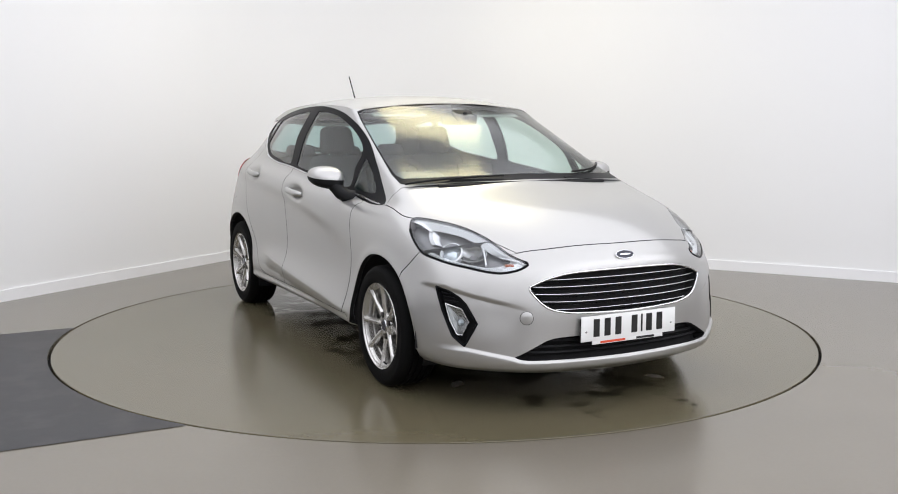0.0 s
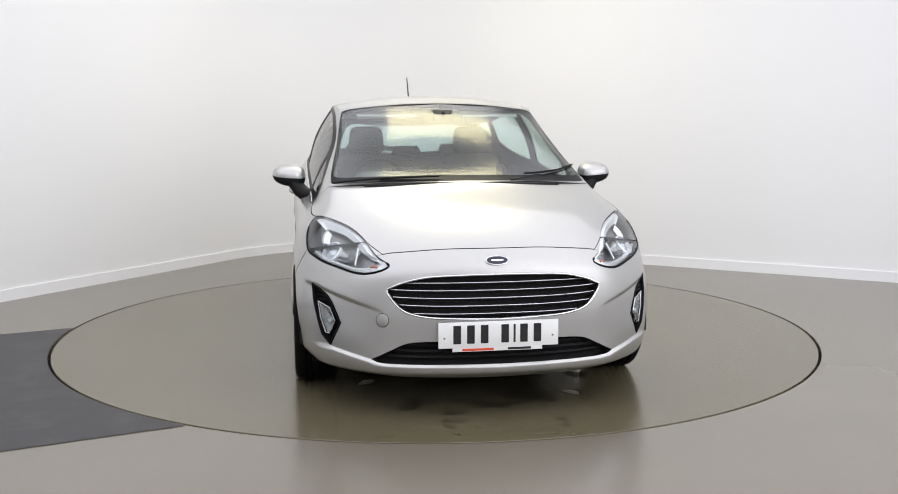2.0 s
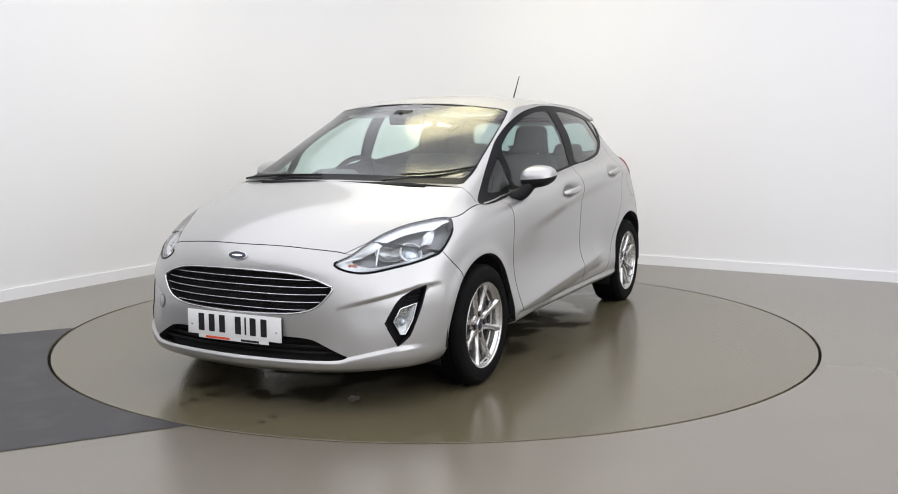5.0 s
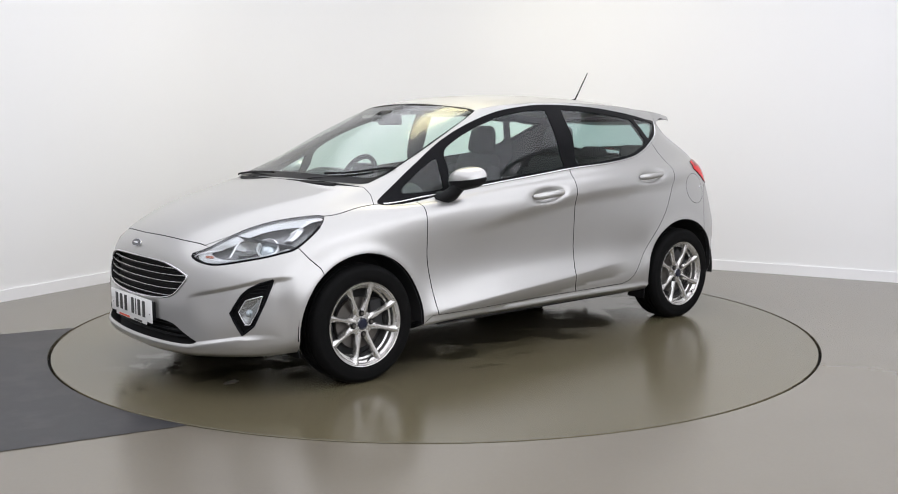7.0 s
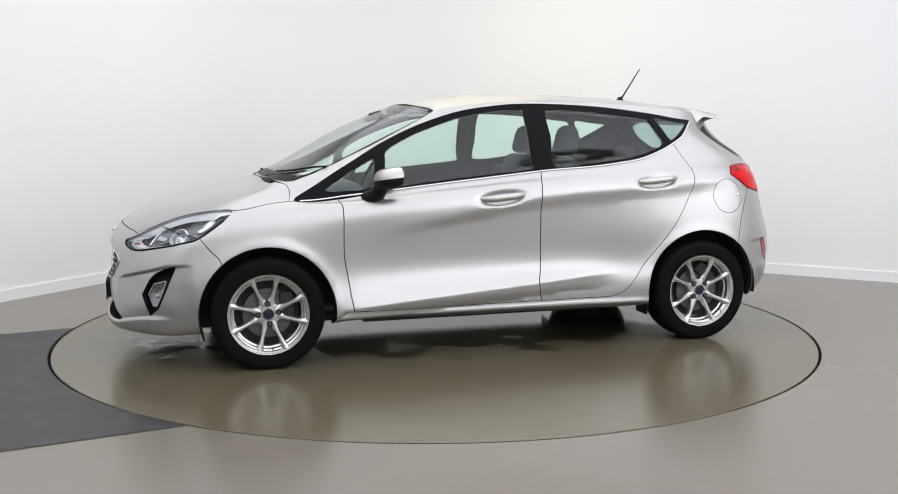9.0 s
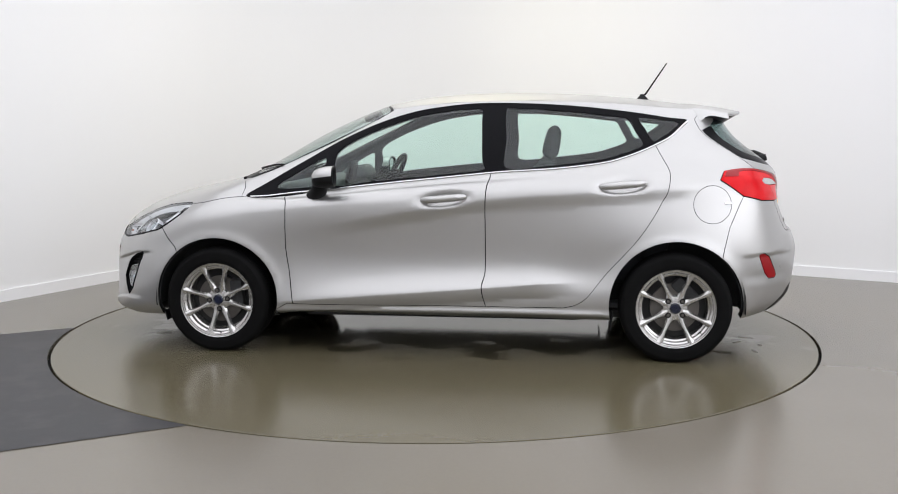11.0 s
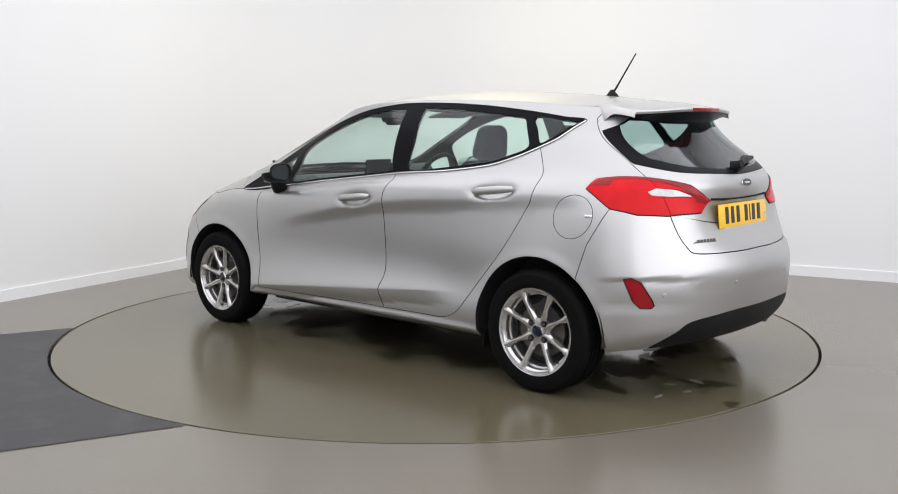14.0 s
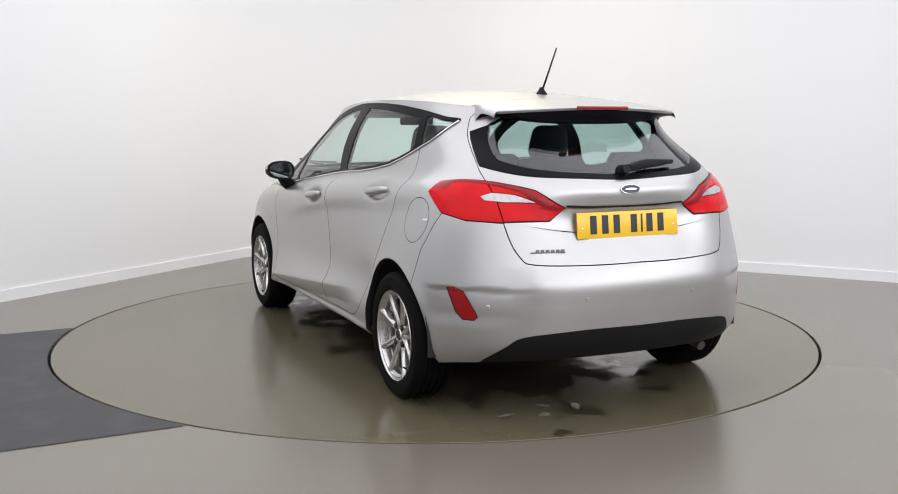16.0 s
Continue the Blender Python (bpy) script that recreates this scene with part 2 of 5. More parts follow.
def tube(path, radius, sides=8, flat=1.0):
    """A bar along a path; radius may be a number or one a point; flat squeezes it along z."""
    path = [Vector(q) for q in path]
    rad = [float(w) for w in radius] if isinstance(radius, (list, tuple)) else [radius] * len(path)
    bm, rings = bmesh.new(), []
    for i, q in enumerate(path):
        d = (path[min(i + 1, len(path) - 1)] - path[max(i - 1, 0)]).normalized()
        s = d.cross(Vector((0, 0, 1)))
        s = s.normalized() if s.length > 1e-4 else Vector((1, 0, 0))
        w = s.cross(d)
        rings.append([bm.verts.new(q + rad[i] * (math.cos(2 * math.pi * k / sides) * s + flat * math.sin(2 * math.pi * k / sides) * w)) for k in range(sides)])
    for a, b in zip(rings, rings[1:]):
        for k in range(sides):
            bm.faces.new((a[k], a[(k + 1) % sides], b[(k + 1) % sides], b[k]))
    bm.faces.new(rings[0][::-1]), bm.faces.new(rings[-1])
    bmesh.ops.recalc_face_normals(bm, faces=bm.faces[:])
    return bm


def join(*bms):
    """Several bmeshes of one part as one."""
    out = bmesh.new()
    for b in bms:
        me = bpy.data.meshes.new("join")
        b.to_mesh(me)
        b.free()
        out.from_mesh(me)
        bpy.data.meshes.remove(me)
    return out


def prism(outline, depth, m=Matrix(), bevel=0.0):
    """A plate with this outline in x, y and a depth in z."""
    bm = bmesh.new()
    low = [bm.verts.new((x, y, 0)) for x, y in outline]
    top = [bm.verts.new((x, y, depth)) for x, y in outline]
    n = len(outline)
    bm.faces.new(low[::-1]), bm.faces.new(top)
    for i in range(n):
        bm.faces.new((low[i], low[(i + 1) % n], top[(i + 1) % n], top[i]))
    bmesh.ops.recalc_face_normals(bm, faces=bm.faces[:])
    if bevel:
        bmesh.ops.bevel(bm, geom=bm.edges[:], offset=bevel, segments=2, profile=0.5, affect="EDGES")
    bm.transform(m)
    return bm


def curve_through(points, per=6, closed=False):
    """A smooth line through points of any dimension."""
    p = np.array(points, float)
    n, out = len(p), []
    for i in range(n if closed else n - 1):
        if closed:
            a, b, c, d = p[(i - 1) % n], p[i], p[(i + 1) % n], p[(i + 2) % n]
        else:
            b, c = p[i], p[i + 1]
            a, d = p[i - 1] if i else 2 * b - c, p[i + 2] if i + 2 < n else 2 * c - b
        for k in range(per):
            t = k / per
            out.append(0.5 * (2 * b + (c - a) * t + (2 * a - 5 * b + 4 * c - d) * t * t + (3 * b - a - 3 * c + d) * t ** 3))
    if not closed:
        out.append(p[-1])
    return np.array(out)


# ---- the room: two white walls that meet in a rounded corner, and the walls behind the camera
CORNER = np.array((-1.18, 4.46))
ALONG_L, ALONG_R = np.array((-0.479, -0.878)), np.array((0.857, -0.515))
ROUND = 1.6
HIGH = 3.4


def room_line(off=0.0, steps=14):
    """The plan of the walls' inner face, moved outwards by off, closed."""
    q = [CORNER + ALONG_R * 9.0, CORNER + ALONG_R * 9.0 + ALONG_L * 12.0, CORNER + ALONG_L * 12.0]
    a, b = CORNER + ALONG_L * ROUND, CORNER + ALONG_R * ROUND
    mid = a + ALONG_R * ROUND
    arc = []
    for k in range(steps + 1):
        w = math.pi / 2 * k / steps
        arc.append(mid - ALONG_R * ROUND * math.cos(w) - ALONG_L * ROUND * math.sin(w))
    pts = np.array(q + arc)
    if off:
        out = []
        for i in range(len(pts)):
            d1, d2 = pts[i] - pts[i - 1], pts[(i + 1) % len(pts)] - pts[i]
            n1, n2 = [np.array((-d[1], d[0])) / np.linalg.norm(d) for d in (d1, d2)]
            n = n1 + n2
            n = n / np.linalg.norm(n)
            out.append(pts[i] + n * off / max(n @ n1, 0.3))
        pts = np.array(out)
    return pts


def ring_wall(name, inner, outer, z0, z1, material, pick, bevel=0.0):
    """A strip of wall with thickness along the closed plan lines; pick chooses its stretch."""
    bm = bmesh.new()
    n = len(inner)
    idx = list(pick)
    sect = []
    for i in idx:
        a, b = inner[i % n], outer[i % n]
        sect.append([bm.verts.new((*a, z0)), bm.verts.new((*a, z1)), bm.verts.new((*b, z1)), bm.verts.new((*b, z0))])
    for s, t in zip(sect, sect[1:]):
        for k in range(4):
            bm.faces.new((s[k], s[(k + 1) % 4], t[(k + 1) % 4], t[k]))
    bm.faces.new(sect[0]), bm.faces.new(sect[-1][::-1])
    bmesh.ops.recalc_face_normals(bm, faces=bm.faces[:])
    return part(name, bm, material)


LINE = room_line()
SIGN = 1.0 if np.linalg.norm(room_line(0.15)[1]) > np.linalg.norm(LINE[1]) else -1.0
OUT, IN = room_line(0.15 * SIGN), room_line(-0.014 * SIGN)
NP_ = len(LINE)
tagged(ring_wall("wall_back", LINE, OUT, 0, HIGH, WALL_PAINT, range(2, NP_ + 1)), "smooth white painted studio wall with a rounded corner", "wall", kind="structure")
tagged(ring_wall("wall_front", LINE, OUT, 0, HIGH, WALL_PAINT, (0, 1, 2)), "plain white painted studio wall behind the viewer", "wall", kind="structure")
tagged(ring_wall("baseboard", IN, LINE, 0, 0.085, SKIRTING, range(2, NP_ + 1)), "low white skirting board along the wall", "skirting", kind="structure")
bm = bmesh.new()
bmesh.ops.contextual_create(bm, geom=[bm.verts.new((*q, HIGH)) for q in OUT])
bmesh.ops.contextual_create(bm, geom=[bm.verts.new((*q, HIGH + 0.1)) for q in OUT])
tagged(part("ceiling", bm, CEILING), "pale plain studio ceiling", "ceiling", kind="structure")

# floor round the turntable, with the well in which it turns
TABLE_R = 2.249
bm = bmesh.new()
N_RING = 192
ring = [bm.verts.new(((TABLE_R + 0.016) * math.cos(2 * math.pi * k / N_RING), (TABLE_R + 0.016) * math.sin(2 * math.pi * k / N_RING), 0)) for k in range(N_RING)]
deep = [bm.verts.new((v.co.x, v.co.y, -0.05)) for v in ring]
far = []
for v in ring:
    d = np.array((v.co.x, v.co.y))
    d = d / np.linalg.norm(d)
    best = 30.0
    for i in range(NP_):
        a, e = OUT[i], OUT[(i + 1) % NP_] - OUT[i]
        det = d[0] * -e[1] + d[1] * e[0]
        if abs(det) > 1e-9:
            s = (a[0] * -e[1] + a[1] * e[0]) / det
            w = (d[0] * a[1] - d[1] * a[0]) / det
            if s > 0 and -0.001 <= w <= 1.001:
                best = min(best, s)
    far.append(bm.verts.new((d[0] * best, d[1] * best, 0)))
for k in range(N_RING):
    j = (k + 1) % N_RING
    bm.faces.new((ring[k], ring[j], far[j], far[k])), bm.faces.new((deep[k], deep[j], ring[j], ring[k]))
bmesh.ops.recalc_face_normals(bm, faces=bm.faces[:])
for f in bm.faces:
    if abs(f.normal.z) > 0.5 and f.normal.z < 0:
        f.normal_flip()
tagged(part("floor", bm, FLOOR), "glossy grey-olive painted resin studio floor", "floor", kind="structure")
bm = bmesh.new()
bmesh.ops.create_circle(bm, cap_ends=True, segments=96, radius=TABLE_R + 0.04, matrix=pose(0, 0, -0.05))
tagged(part("turntable_well", bm, GAP), "dark gap round the turntable", "gap", kind="structure")

# dark drive-on strip between the turntable and the wall
bm = bmesh.new()
way = Vector((-0.899, -0.437, 0))
arc = []
for k in range(25):
    a = radians(-179 + 61.5 * k / 24)
    arc.append(Vector((math.cos(a), math.sin(a), 0)) * (TABLE_R + 0.017))
top = [bm.verts.new(q + Vector((0, 0, 0.003))) for q in arc]
end = [bm.verts.new(q + Vector((0, 0, 0.003)) + way * (1.75 + 2.6 * k / 24)) for k, q in enumerate(arc)]
for k in range(24):
    bm.faces.new((top[k], top[k + 1], end[k + 1], end[k]))
bmesh.ops.recalc_face_normals(bm, faces=bm.faces[:])
for f in bm.faces:
    if f.normal.z < 0:
        f.normal_flip()
tagged(part("dark_floor_strip", bm, RAMP), "dark grey scuffed drive-on strip beside the turntable", "floor", kind="structure")

# the turntable itself
turntable = new("turntable")
tagged(turntable, "round flush turntable of grey-olive glossy resin", "turntable")
disc = lathe([(0.0001, 0), (TABLE_R - 0.6, 0), (TABLE_R - 0.002, 0), (TABLE_R, -0.002), (TABLE_R, -0.03), (0.0001, -0.03)], 192, "z")
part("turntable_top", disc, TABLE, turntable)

# ---- body surface: a cage of rows, each from the nose's centre round one flank to the tail's centre
ROOF_X = (0.45, 0.386, 0.171, -0.077, -0.357, -0.702, -1.043, -1.38, -1.66)
ROOF_Z = (1.355, 1.375, 1.413, 1.434, 1.441, 1.432, 1.407, 1.366, 1.322)


SMOOTH = {}


def smooth_matrix(n):
    """Second derivatives of the natural cubic spline through n even knots, as a matrix on the values."""
    if n in SMOOTH:
        return SMOOTH[n]
    a, b = np.eye(n), np.zeros((n, n))
    for i in range(1, n - 1):
        a[i, i - 1:i + 2] = (1, 4, 1)
        b[i, i - 1:i + 2] = (6, -12, 6)
    SMOOTH[n] = np.linalg.solve(a, b)
    return SMOOTH[n]


def spline_rows(values, t):
    """values (n, ...) at knots 0..n-1, evaluated at t (m,)."""
    n = len(values)
    m = np.tensordot(smooth_matrix(n), values, 1)
    i = np.clip(np.floor(t).astype(int), 0, n - 2)
    f = (t - i).reshape((-1,) + (1,) * (values.ndim - 1))
    g = 1 - f
    return g * values[i] + f * values[i + 1] + ((g ** 3 - g) * m[i] + (f ** 3 - f) * m[i + 1]) / 6


def roof_spine(x):
    xs, zs = np.array(ROOF_X[::-1]), np.array(ROOF_Z[::-1])
    t = np.interp(x, xs, np.arange(len(xs)))
    return spline_rows(zs, t)


def roof_z(x, y):
    return roof_spine(np.atleast_1d(np.asarray(x, float))) - 0.066 * (np.abs(y) / 0.62) ** 2.2


def edge_row(points):
    return [(x, y, float(roof_z(x, y)[0])) for x, y in points]


BOTTOM = [(2.02, 0, .165), (2.005, .25, .168), (1.945, .48, .175), (1.80, .67, .185), (1.60, .775, .19), (1.25, .79, .205), (.85, .775, .212), (.35, .775, .212),
          (-.2, .775, .212), (-.75, .775, .214), (-1.25, .785, .215), (-1.55, .785, .23), (-1.73, .65, .25), (-1.84, .45, .26), (-1.89, .23, .265), (-1.90, 0, .265)]
ROCKER = [(2.062, 0, .212), (2.047, .26, .214), (1.985, .50, .220), (1.835, .685, .23), (1.63, .805, .235), (1.25, .845, .235), (.85, .838, .235), (.35, .838, .235),
          (-.2, .838, .235), (-.75, .838, .24), (-1.25, .84, .26), (-1.56, .82, .29), (-1.755, .69, .32), (-1.885, .48, .33), (-1.935, .24, .335), (-1.95, 0, .335)]
CREASE = [(2.06, 0, .30), (2.043, .265, .30), (1.985, .505, .305), (1.84, .69, .31), (1.635, .815, .31), (1.25, .86, .305), (.85, .856, .30), (.35, .856, .325),
          (-.2, .856, .345), (-.75, .852, .36), (-1.25, .86, .38), (-1.565, .83, .40), (-1.765, .705, .42), (-1.90, .49, .425), (-1.958, .245, .43), (-1.975, 0, .43)]
LOWER = [(2.062, 0, .43), (2.042, .27, .43), (1.98, .505, .44), (1.83, .705, .45), (1.63, .825, .455), (1.25, .862, .46), (.85, .836, .46), (.35, .820, .47),
         (-.2, .819, .48), (-.75, .828, .49), (-1.25, .862, .51), (-1.56, .835, .52), (-1.76, .72, .53), (-1.90, .50, .54), (-1.965, .25, .545), (-1.985, 0, .545)]
MIDDLE = [(2.045, 0, .57), (2.027, .26, .57), (1.96, .49, .575), (1.79, .695, .585), (1.60, .808, .60), (1.25, .852, .645), (.85, .838, .64), (.35, .833, .66),
          (-.2, .833, .68), (-.75, .835, .69), (-1.25, .85, .69), (-1.56, .815, .69), (-1.735, .70, .69), (-1.855, .50, .69), (-1.915, .25, .685), (-1.935, 0, .685)]
SHOULDER = [(1.985, 0, .715), (1.965, .24, .712), (1.885, .46, .70), (1.72, .66, .705), (1.53, .785, .73), (1.25, .83, .77), (.85, .838, .79), (.35, .843, .83),
            (-.2, .845, .865), (-.75, .83, .90), (-1.25, .805, .92), (-1.53, .762, .925), (-1.70, .655, .91), (-1.81, .47, .86), (-1.845, .25, .83), (-1.853, 0, .825)]
UPPER = [(1.66, 0, .862), (1.645, .22, .859), (1.60, .43, .85), (1.52, .60, .84), (1.40, .715, .838), (1.20, .775, .845), (.85, .80, .85), (.35, .805, .895),
         (-.2, .808, .94), (-.75, .79, .975), (-1.25, .745, 1.0), (-1.51, .70, 1.01), (-1.665, .61, 1.0), (-1.795, .45, .96), (-1.853, .24, .948), (-1.87, 0, .945)]
BELT = [(1.20, 0, .975), (1.195, .2, .973), (1.175, .4, .968), (1.14, .57, .962), (1.09, .675, .950), (1.00, .727, .905), (.80, .752, .895), (.35, .762, .94),
        (-.2, .765, .992), (-.75, .742, 1.045), (-1.2, .69, 1.075), (-1.45, .642, 1.085), (-1.61, .57, 1.075), (-1.74, .43, 1.05), (-1.80, .22, 1.035), (-1.815, 0, 1.03)]
WINDOW = [(.80, 0, 1.195), (.79, .19, 1.19), (.765, .38, 1.178), (.71, .535, 1.16), (.655, .615, 1.14), (.57, .655, 1.12), (.42, .68, 1.12), (.15, .70, 1.14),
          (-.22, .71, 1.18), (-.68, .69, 1.205), (-1.07, .64, 1.205), (-1.29, .60, 1.20), (-1.44, .525, 1.195), (-1.575, .39, 1.185), (-1.625, .2, 1.175), (-1.64, 0, 1.17)]
EDGE = edge_row([(.37, 0), (.365, .18), (.345, .36), (.31, .49), (.255, .57), (.16, .58), (.05, .587), (-.12, .59),
                 (-.32, .592), (-.66, .58), (-.98, .555), (-1.21, .525), (-1.375, .475), (-1.47, .38), (-1.52, .20), (-1.535, 0)])
CAGE = np.array([BOTTOM, ROCKER, CREASE, LOWER, MIDDLE, SHOULDER, UPPER, BELT, WINDOW, EDGE], float)  # rows, columns, xyz
NV, NU = CAGE.shape[0] - 1, CAGE.shape[1] - 1
FLIP = np.array((1, -1, 1.0))
WIDE = np.concatenate([CAGE[:, 3:0:-1] * FLIP, CAGE, CAGE[:, -2:-5:-1] * FLIP], 1).transpose(1, 0, 2)  # mirrored past the centre line


def base_body(u, v):
    """The plain cage surface at u (round the car) and v (upwards); arrays of one length."""
    u, v = np.atleast_1d(u).astype(float), np.atleast_1d(v).astype(float)
    cols = spline_rows(WIDE, u + 3)                    # (m, rows, 3)
    m = np.einsum("ij,mjk->mik", smooth_matrix(NV + 1), cols)
    i = np.clip(np.floor(v).astype(int), 0, NV - 1)
    f = (v - i)[:, None]
    g, k = 1 - f, np.arange(len(v))
    return g * cols[k, i] + f * cols[k, i + 1] + ((g ** 3 - g) * m[k, i] + (f ** 3 - f) * m[k, i + 1]) / 6


def step(x, lo, hi):
    t = np.clip((x - lo) / (hi - lo), 0, 1)
    return t * t * (3 - 2 * t)


SHOULDER_X, SHOULDER_Z = (-1.5, -1.418, -.86, -.465, -.133, .33, .622, 1.0), (.953, .948, .905, .882, .85, .773, .725, .665)
BROW_Y, BROW_Z = (.45, .53, .60, .675, .735, .78), (.46, .485, .503, .524, .546, .560)
LIP_Y, LIP_Z = (0, .5, .53, .62, .70, .78), (.236, .242, .252, .271, .287, .289)
CREASE_X, CREASE_Z = (-.85, -.728, -.531, -.222, .328, .759, 1.0), (.425, .418, .407, .38, .336, .299, .28)


def relief(p):
    """Pressed lines, flares and recesses of the panels: how far the skin stands out."""
    x, y, z = p[:, 0], np.abs(p[:, 1]), p[:, 2]
    flank = step(y, .60, .72)
    d = np.zeros(len(p))
    # shoulder line, undercut below
    s = z - np.interp(x, SHOULDER_X, SHOULDER_Z)
    w = flank * step(x, -1.55, -1.25) * (1 - step(x, .10, .80))
    over, under = .007 * np.exp(-(s / .08) ** 2), np.where(s > -.08, .007 - .015 * step(-s, 0, .08), -.008 * np.exp(-((s + .08) / .15) ** 2))
    d += w * np.where(s > 0, over, under)
    # crease low on the doors
    s = z - np.interp(x, CREASE_X, CREASE_Z)
    w = flank * step(x, -.80, -.45) * (1 - step(x, .78, .95))
    q = np.sqrt(s * s + .005 ** 2) - .005
    d += w * .024 * np.where(s > 0, np.exp(-q / .13), np.clip(1 - q / .05, -.3, 1))
    # sill
    d += flank * step(x, -.98, -.9) * (1 - step(x, .9, .98)) * .012 * np.exp(-((z - .252) / .016) ** 2)
    # wheel arch flares
    for cx in (1.2465, -1.2465):
        r = np.hypot(x - cx, z - .29)
        d += flank * step(z, .15, .3) * .007 * np.exp(-((r - .35) / .035) ** 2)
    # cups behind the door handles
    for cx, cz in ((-.02, .862), (-.965, .937)):
        d -= flank * .026 * np.exp(-(((x - cx) / .122) ** 2 + ((z - cz + .09 * (x - cx)) / .040) ** 2) ** 2)
    # pocket of the rear reflector, recess of the rear plate
    tail = step(-x, 1.55, 1.66)
    d -= tail * .009 * step(.582 - z, 0, .022) * step(z - .40, 0, .07) * step(y, .42, .72)
    d -= tail * .009 * step(.905 - z, 0, .014) * step(z - .66, 0, .22) * (1 - step(y, .27, .42))
    d += tail * .012 * step(.664 - z, 0, .008) * step(z - .50, 0, .1) * (1 - step(y, .45, .6))
    # ridges along the bonnet, lip of the front bumper
    d += .0015 * np.exp(-((y - np.interp(x, (1.15, 1.9), (.60, .40))) / .05) ** 2) * step(x, 1.15, 1.3) * step(z, .70, .74)
    nose = step(x, 1.6, 1.7)
    d += nose * .014 * step(np.interp(y, LIP_Y, LIP_Z) - z, -.002, .014) * step(z, .17, .21) * (1 - step(y, .68, .80))
    # pocket round the fog lamp, under a crease that runs towards the grille
    d -= nose * .013 * step(np.interp(y, BROW_Y, BROW_Z) - z, 0, .022) * step(z - .30, 0, .15) * step(y, .46, .62)
    return d


def base_normal(u, v, e=3e-3):
    du = base_body(u + e, v) - base_body(u - e, v)
    dv = base_body(u, np.minimum(v + e, NV)) - base_body(u, np.maximum(v - e, 0))
    n = np.cross(du, dv)
    return n / (np.linalg.norm(n, axis=1)[:, None] + 1e-12)


def body(u, v):
    """The skin of the car with its pressed lines."""
    u, v = np.atleast_1d(u).astype(float), np.atleast_1d(v).astype(float)
    p = base_body(u, v)
    return p + base_normal(u, v) * relief(p)[:, None]


def body_normal(u, v, e=2e-3):
    u, v = np.atleast_1d(u).astype(float), np.atleast_1d(v).astype(float)
    du = body(u + e, v) - body(u - e, v)
    dv = body(u, np.minimum(v + e, NV)) - body(u, np.maximum(v - e, 0))
    n = np.cross(du, dv)
    n /= np.linalg.norm(n, axis=1)[:, None] + 1e-12
    return n


GRID_U, GRID_V = [a.ravel() for a in np.meshgrid(np.linspace(0, NU, 226), np.linspace(0, NV, 136), indexing="ij")]
GRID_P, GRID_N = body(GRID_U, GRID_V), body_normal(GRID_U, GRID_V)


def locate(points, nose=False):
    """(u, v) on the body for places of three numbers, or of two: (x, z) on the flank, (y, z) on the nose."""
    pts = np.array(points, float)
    two = pts.shape[1] == 2
    axes, near_p, near_u, near_v = ((0, 2), FLANK_P, FLANK_U, FLANK_V) if two else ((0, 1, 2), GRID_P, GRID_U, GRID_V)
    if nose:
        axes, near_p, near_u, near_v = (1, 2), NOSE_P, GRID_U[NOSE], GRID_V[NOSE]
    k = np.array([np.argmin(((near_p - q) ** 2).sum(1)) for q in pts])
    w = np.stack([near_u[k], near_v[k]], 1)
    for _ in range(4):
        s0 = body(w[:, 0], w[:, 1])[:, axes]
        ju = (body(w[:, 0] + 1e-3, w[:, 1])[:, axes] - s0) / 1e-3
        jv = (body(w[:, 0], w[:, 1] + 1e-3)[:, axes] - s0) / 1e-3
        r = pts - s0
        a, b, c = (ju * ju).sum(1) + 1e-7, (ju * jv).sum(1), (jv * jv).sum(1) + 1e-7
        e, f = (ju * r).sum(1), (jv * r).sum(1)
        det = a * c - b * b + 1e-12
        move = np.stack([(c * e - b * f) / det, (a * f - b * e) / det], 1)
        w = np.clip(w + np.clip(move, -0.3, 0.3), (0, 0), (NU, NV))
    if not two:
        mid = pts[:, 1] == 0
        w[mid, 0] = np.where(pts[mid, 0] > 0, 0, NU)
    return w


NOSE = np.where((GRID_P[:, 0] > 1.5) & (GRID_V < 5))[0]
NOSE_P = GRID_P[NOSE][:, (1, 2)]
FLANK = np.where(GRID_N[:, 1] > 0.15)[0]
FLANK_P, FLANK_U, FLANK_V = GRID_P[FLANK][:, (0, 2)], GRID_U[FLANK], GRID_V[FLANK]


def loop(points, per=5):
    """A smooth closed outline on the body."""
    return curve_through(locate(points), per, True)


def straight(points, per=4):
    """A closed outline with corners."""
    p = np.array(points, float)
    q = np.roll(p, -1, 0)
    return locate(np.concatenate([[a + (b - a) * k / per for k in range(per)] for a, b in zip(p, q)]))


def line(points, per=5):
    return curve_through(locate(points), per)


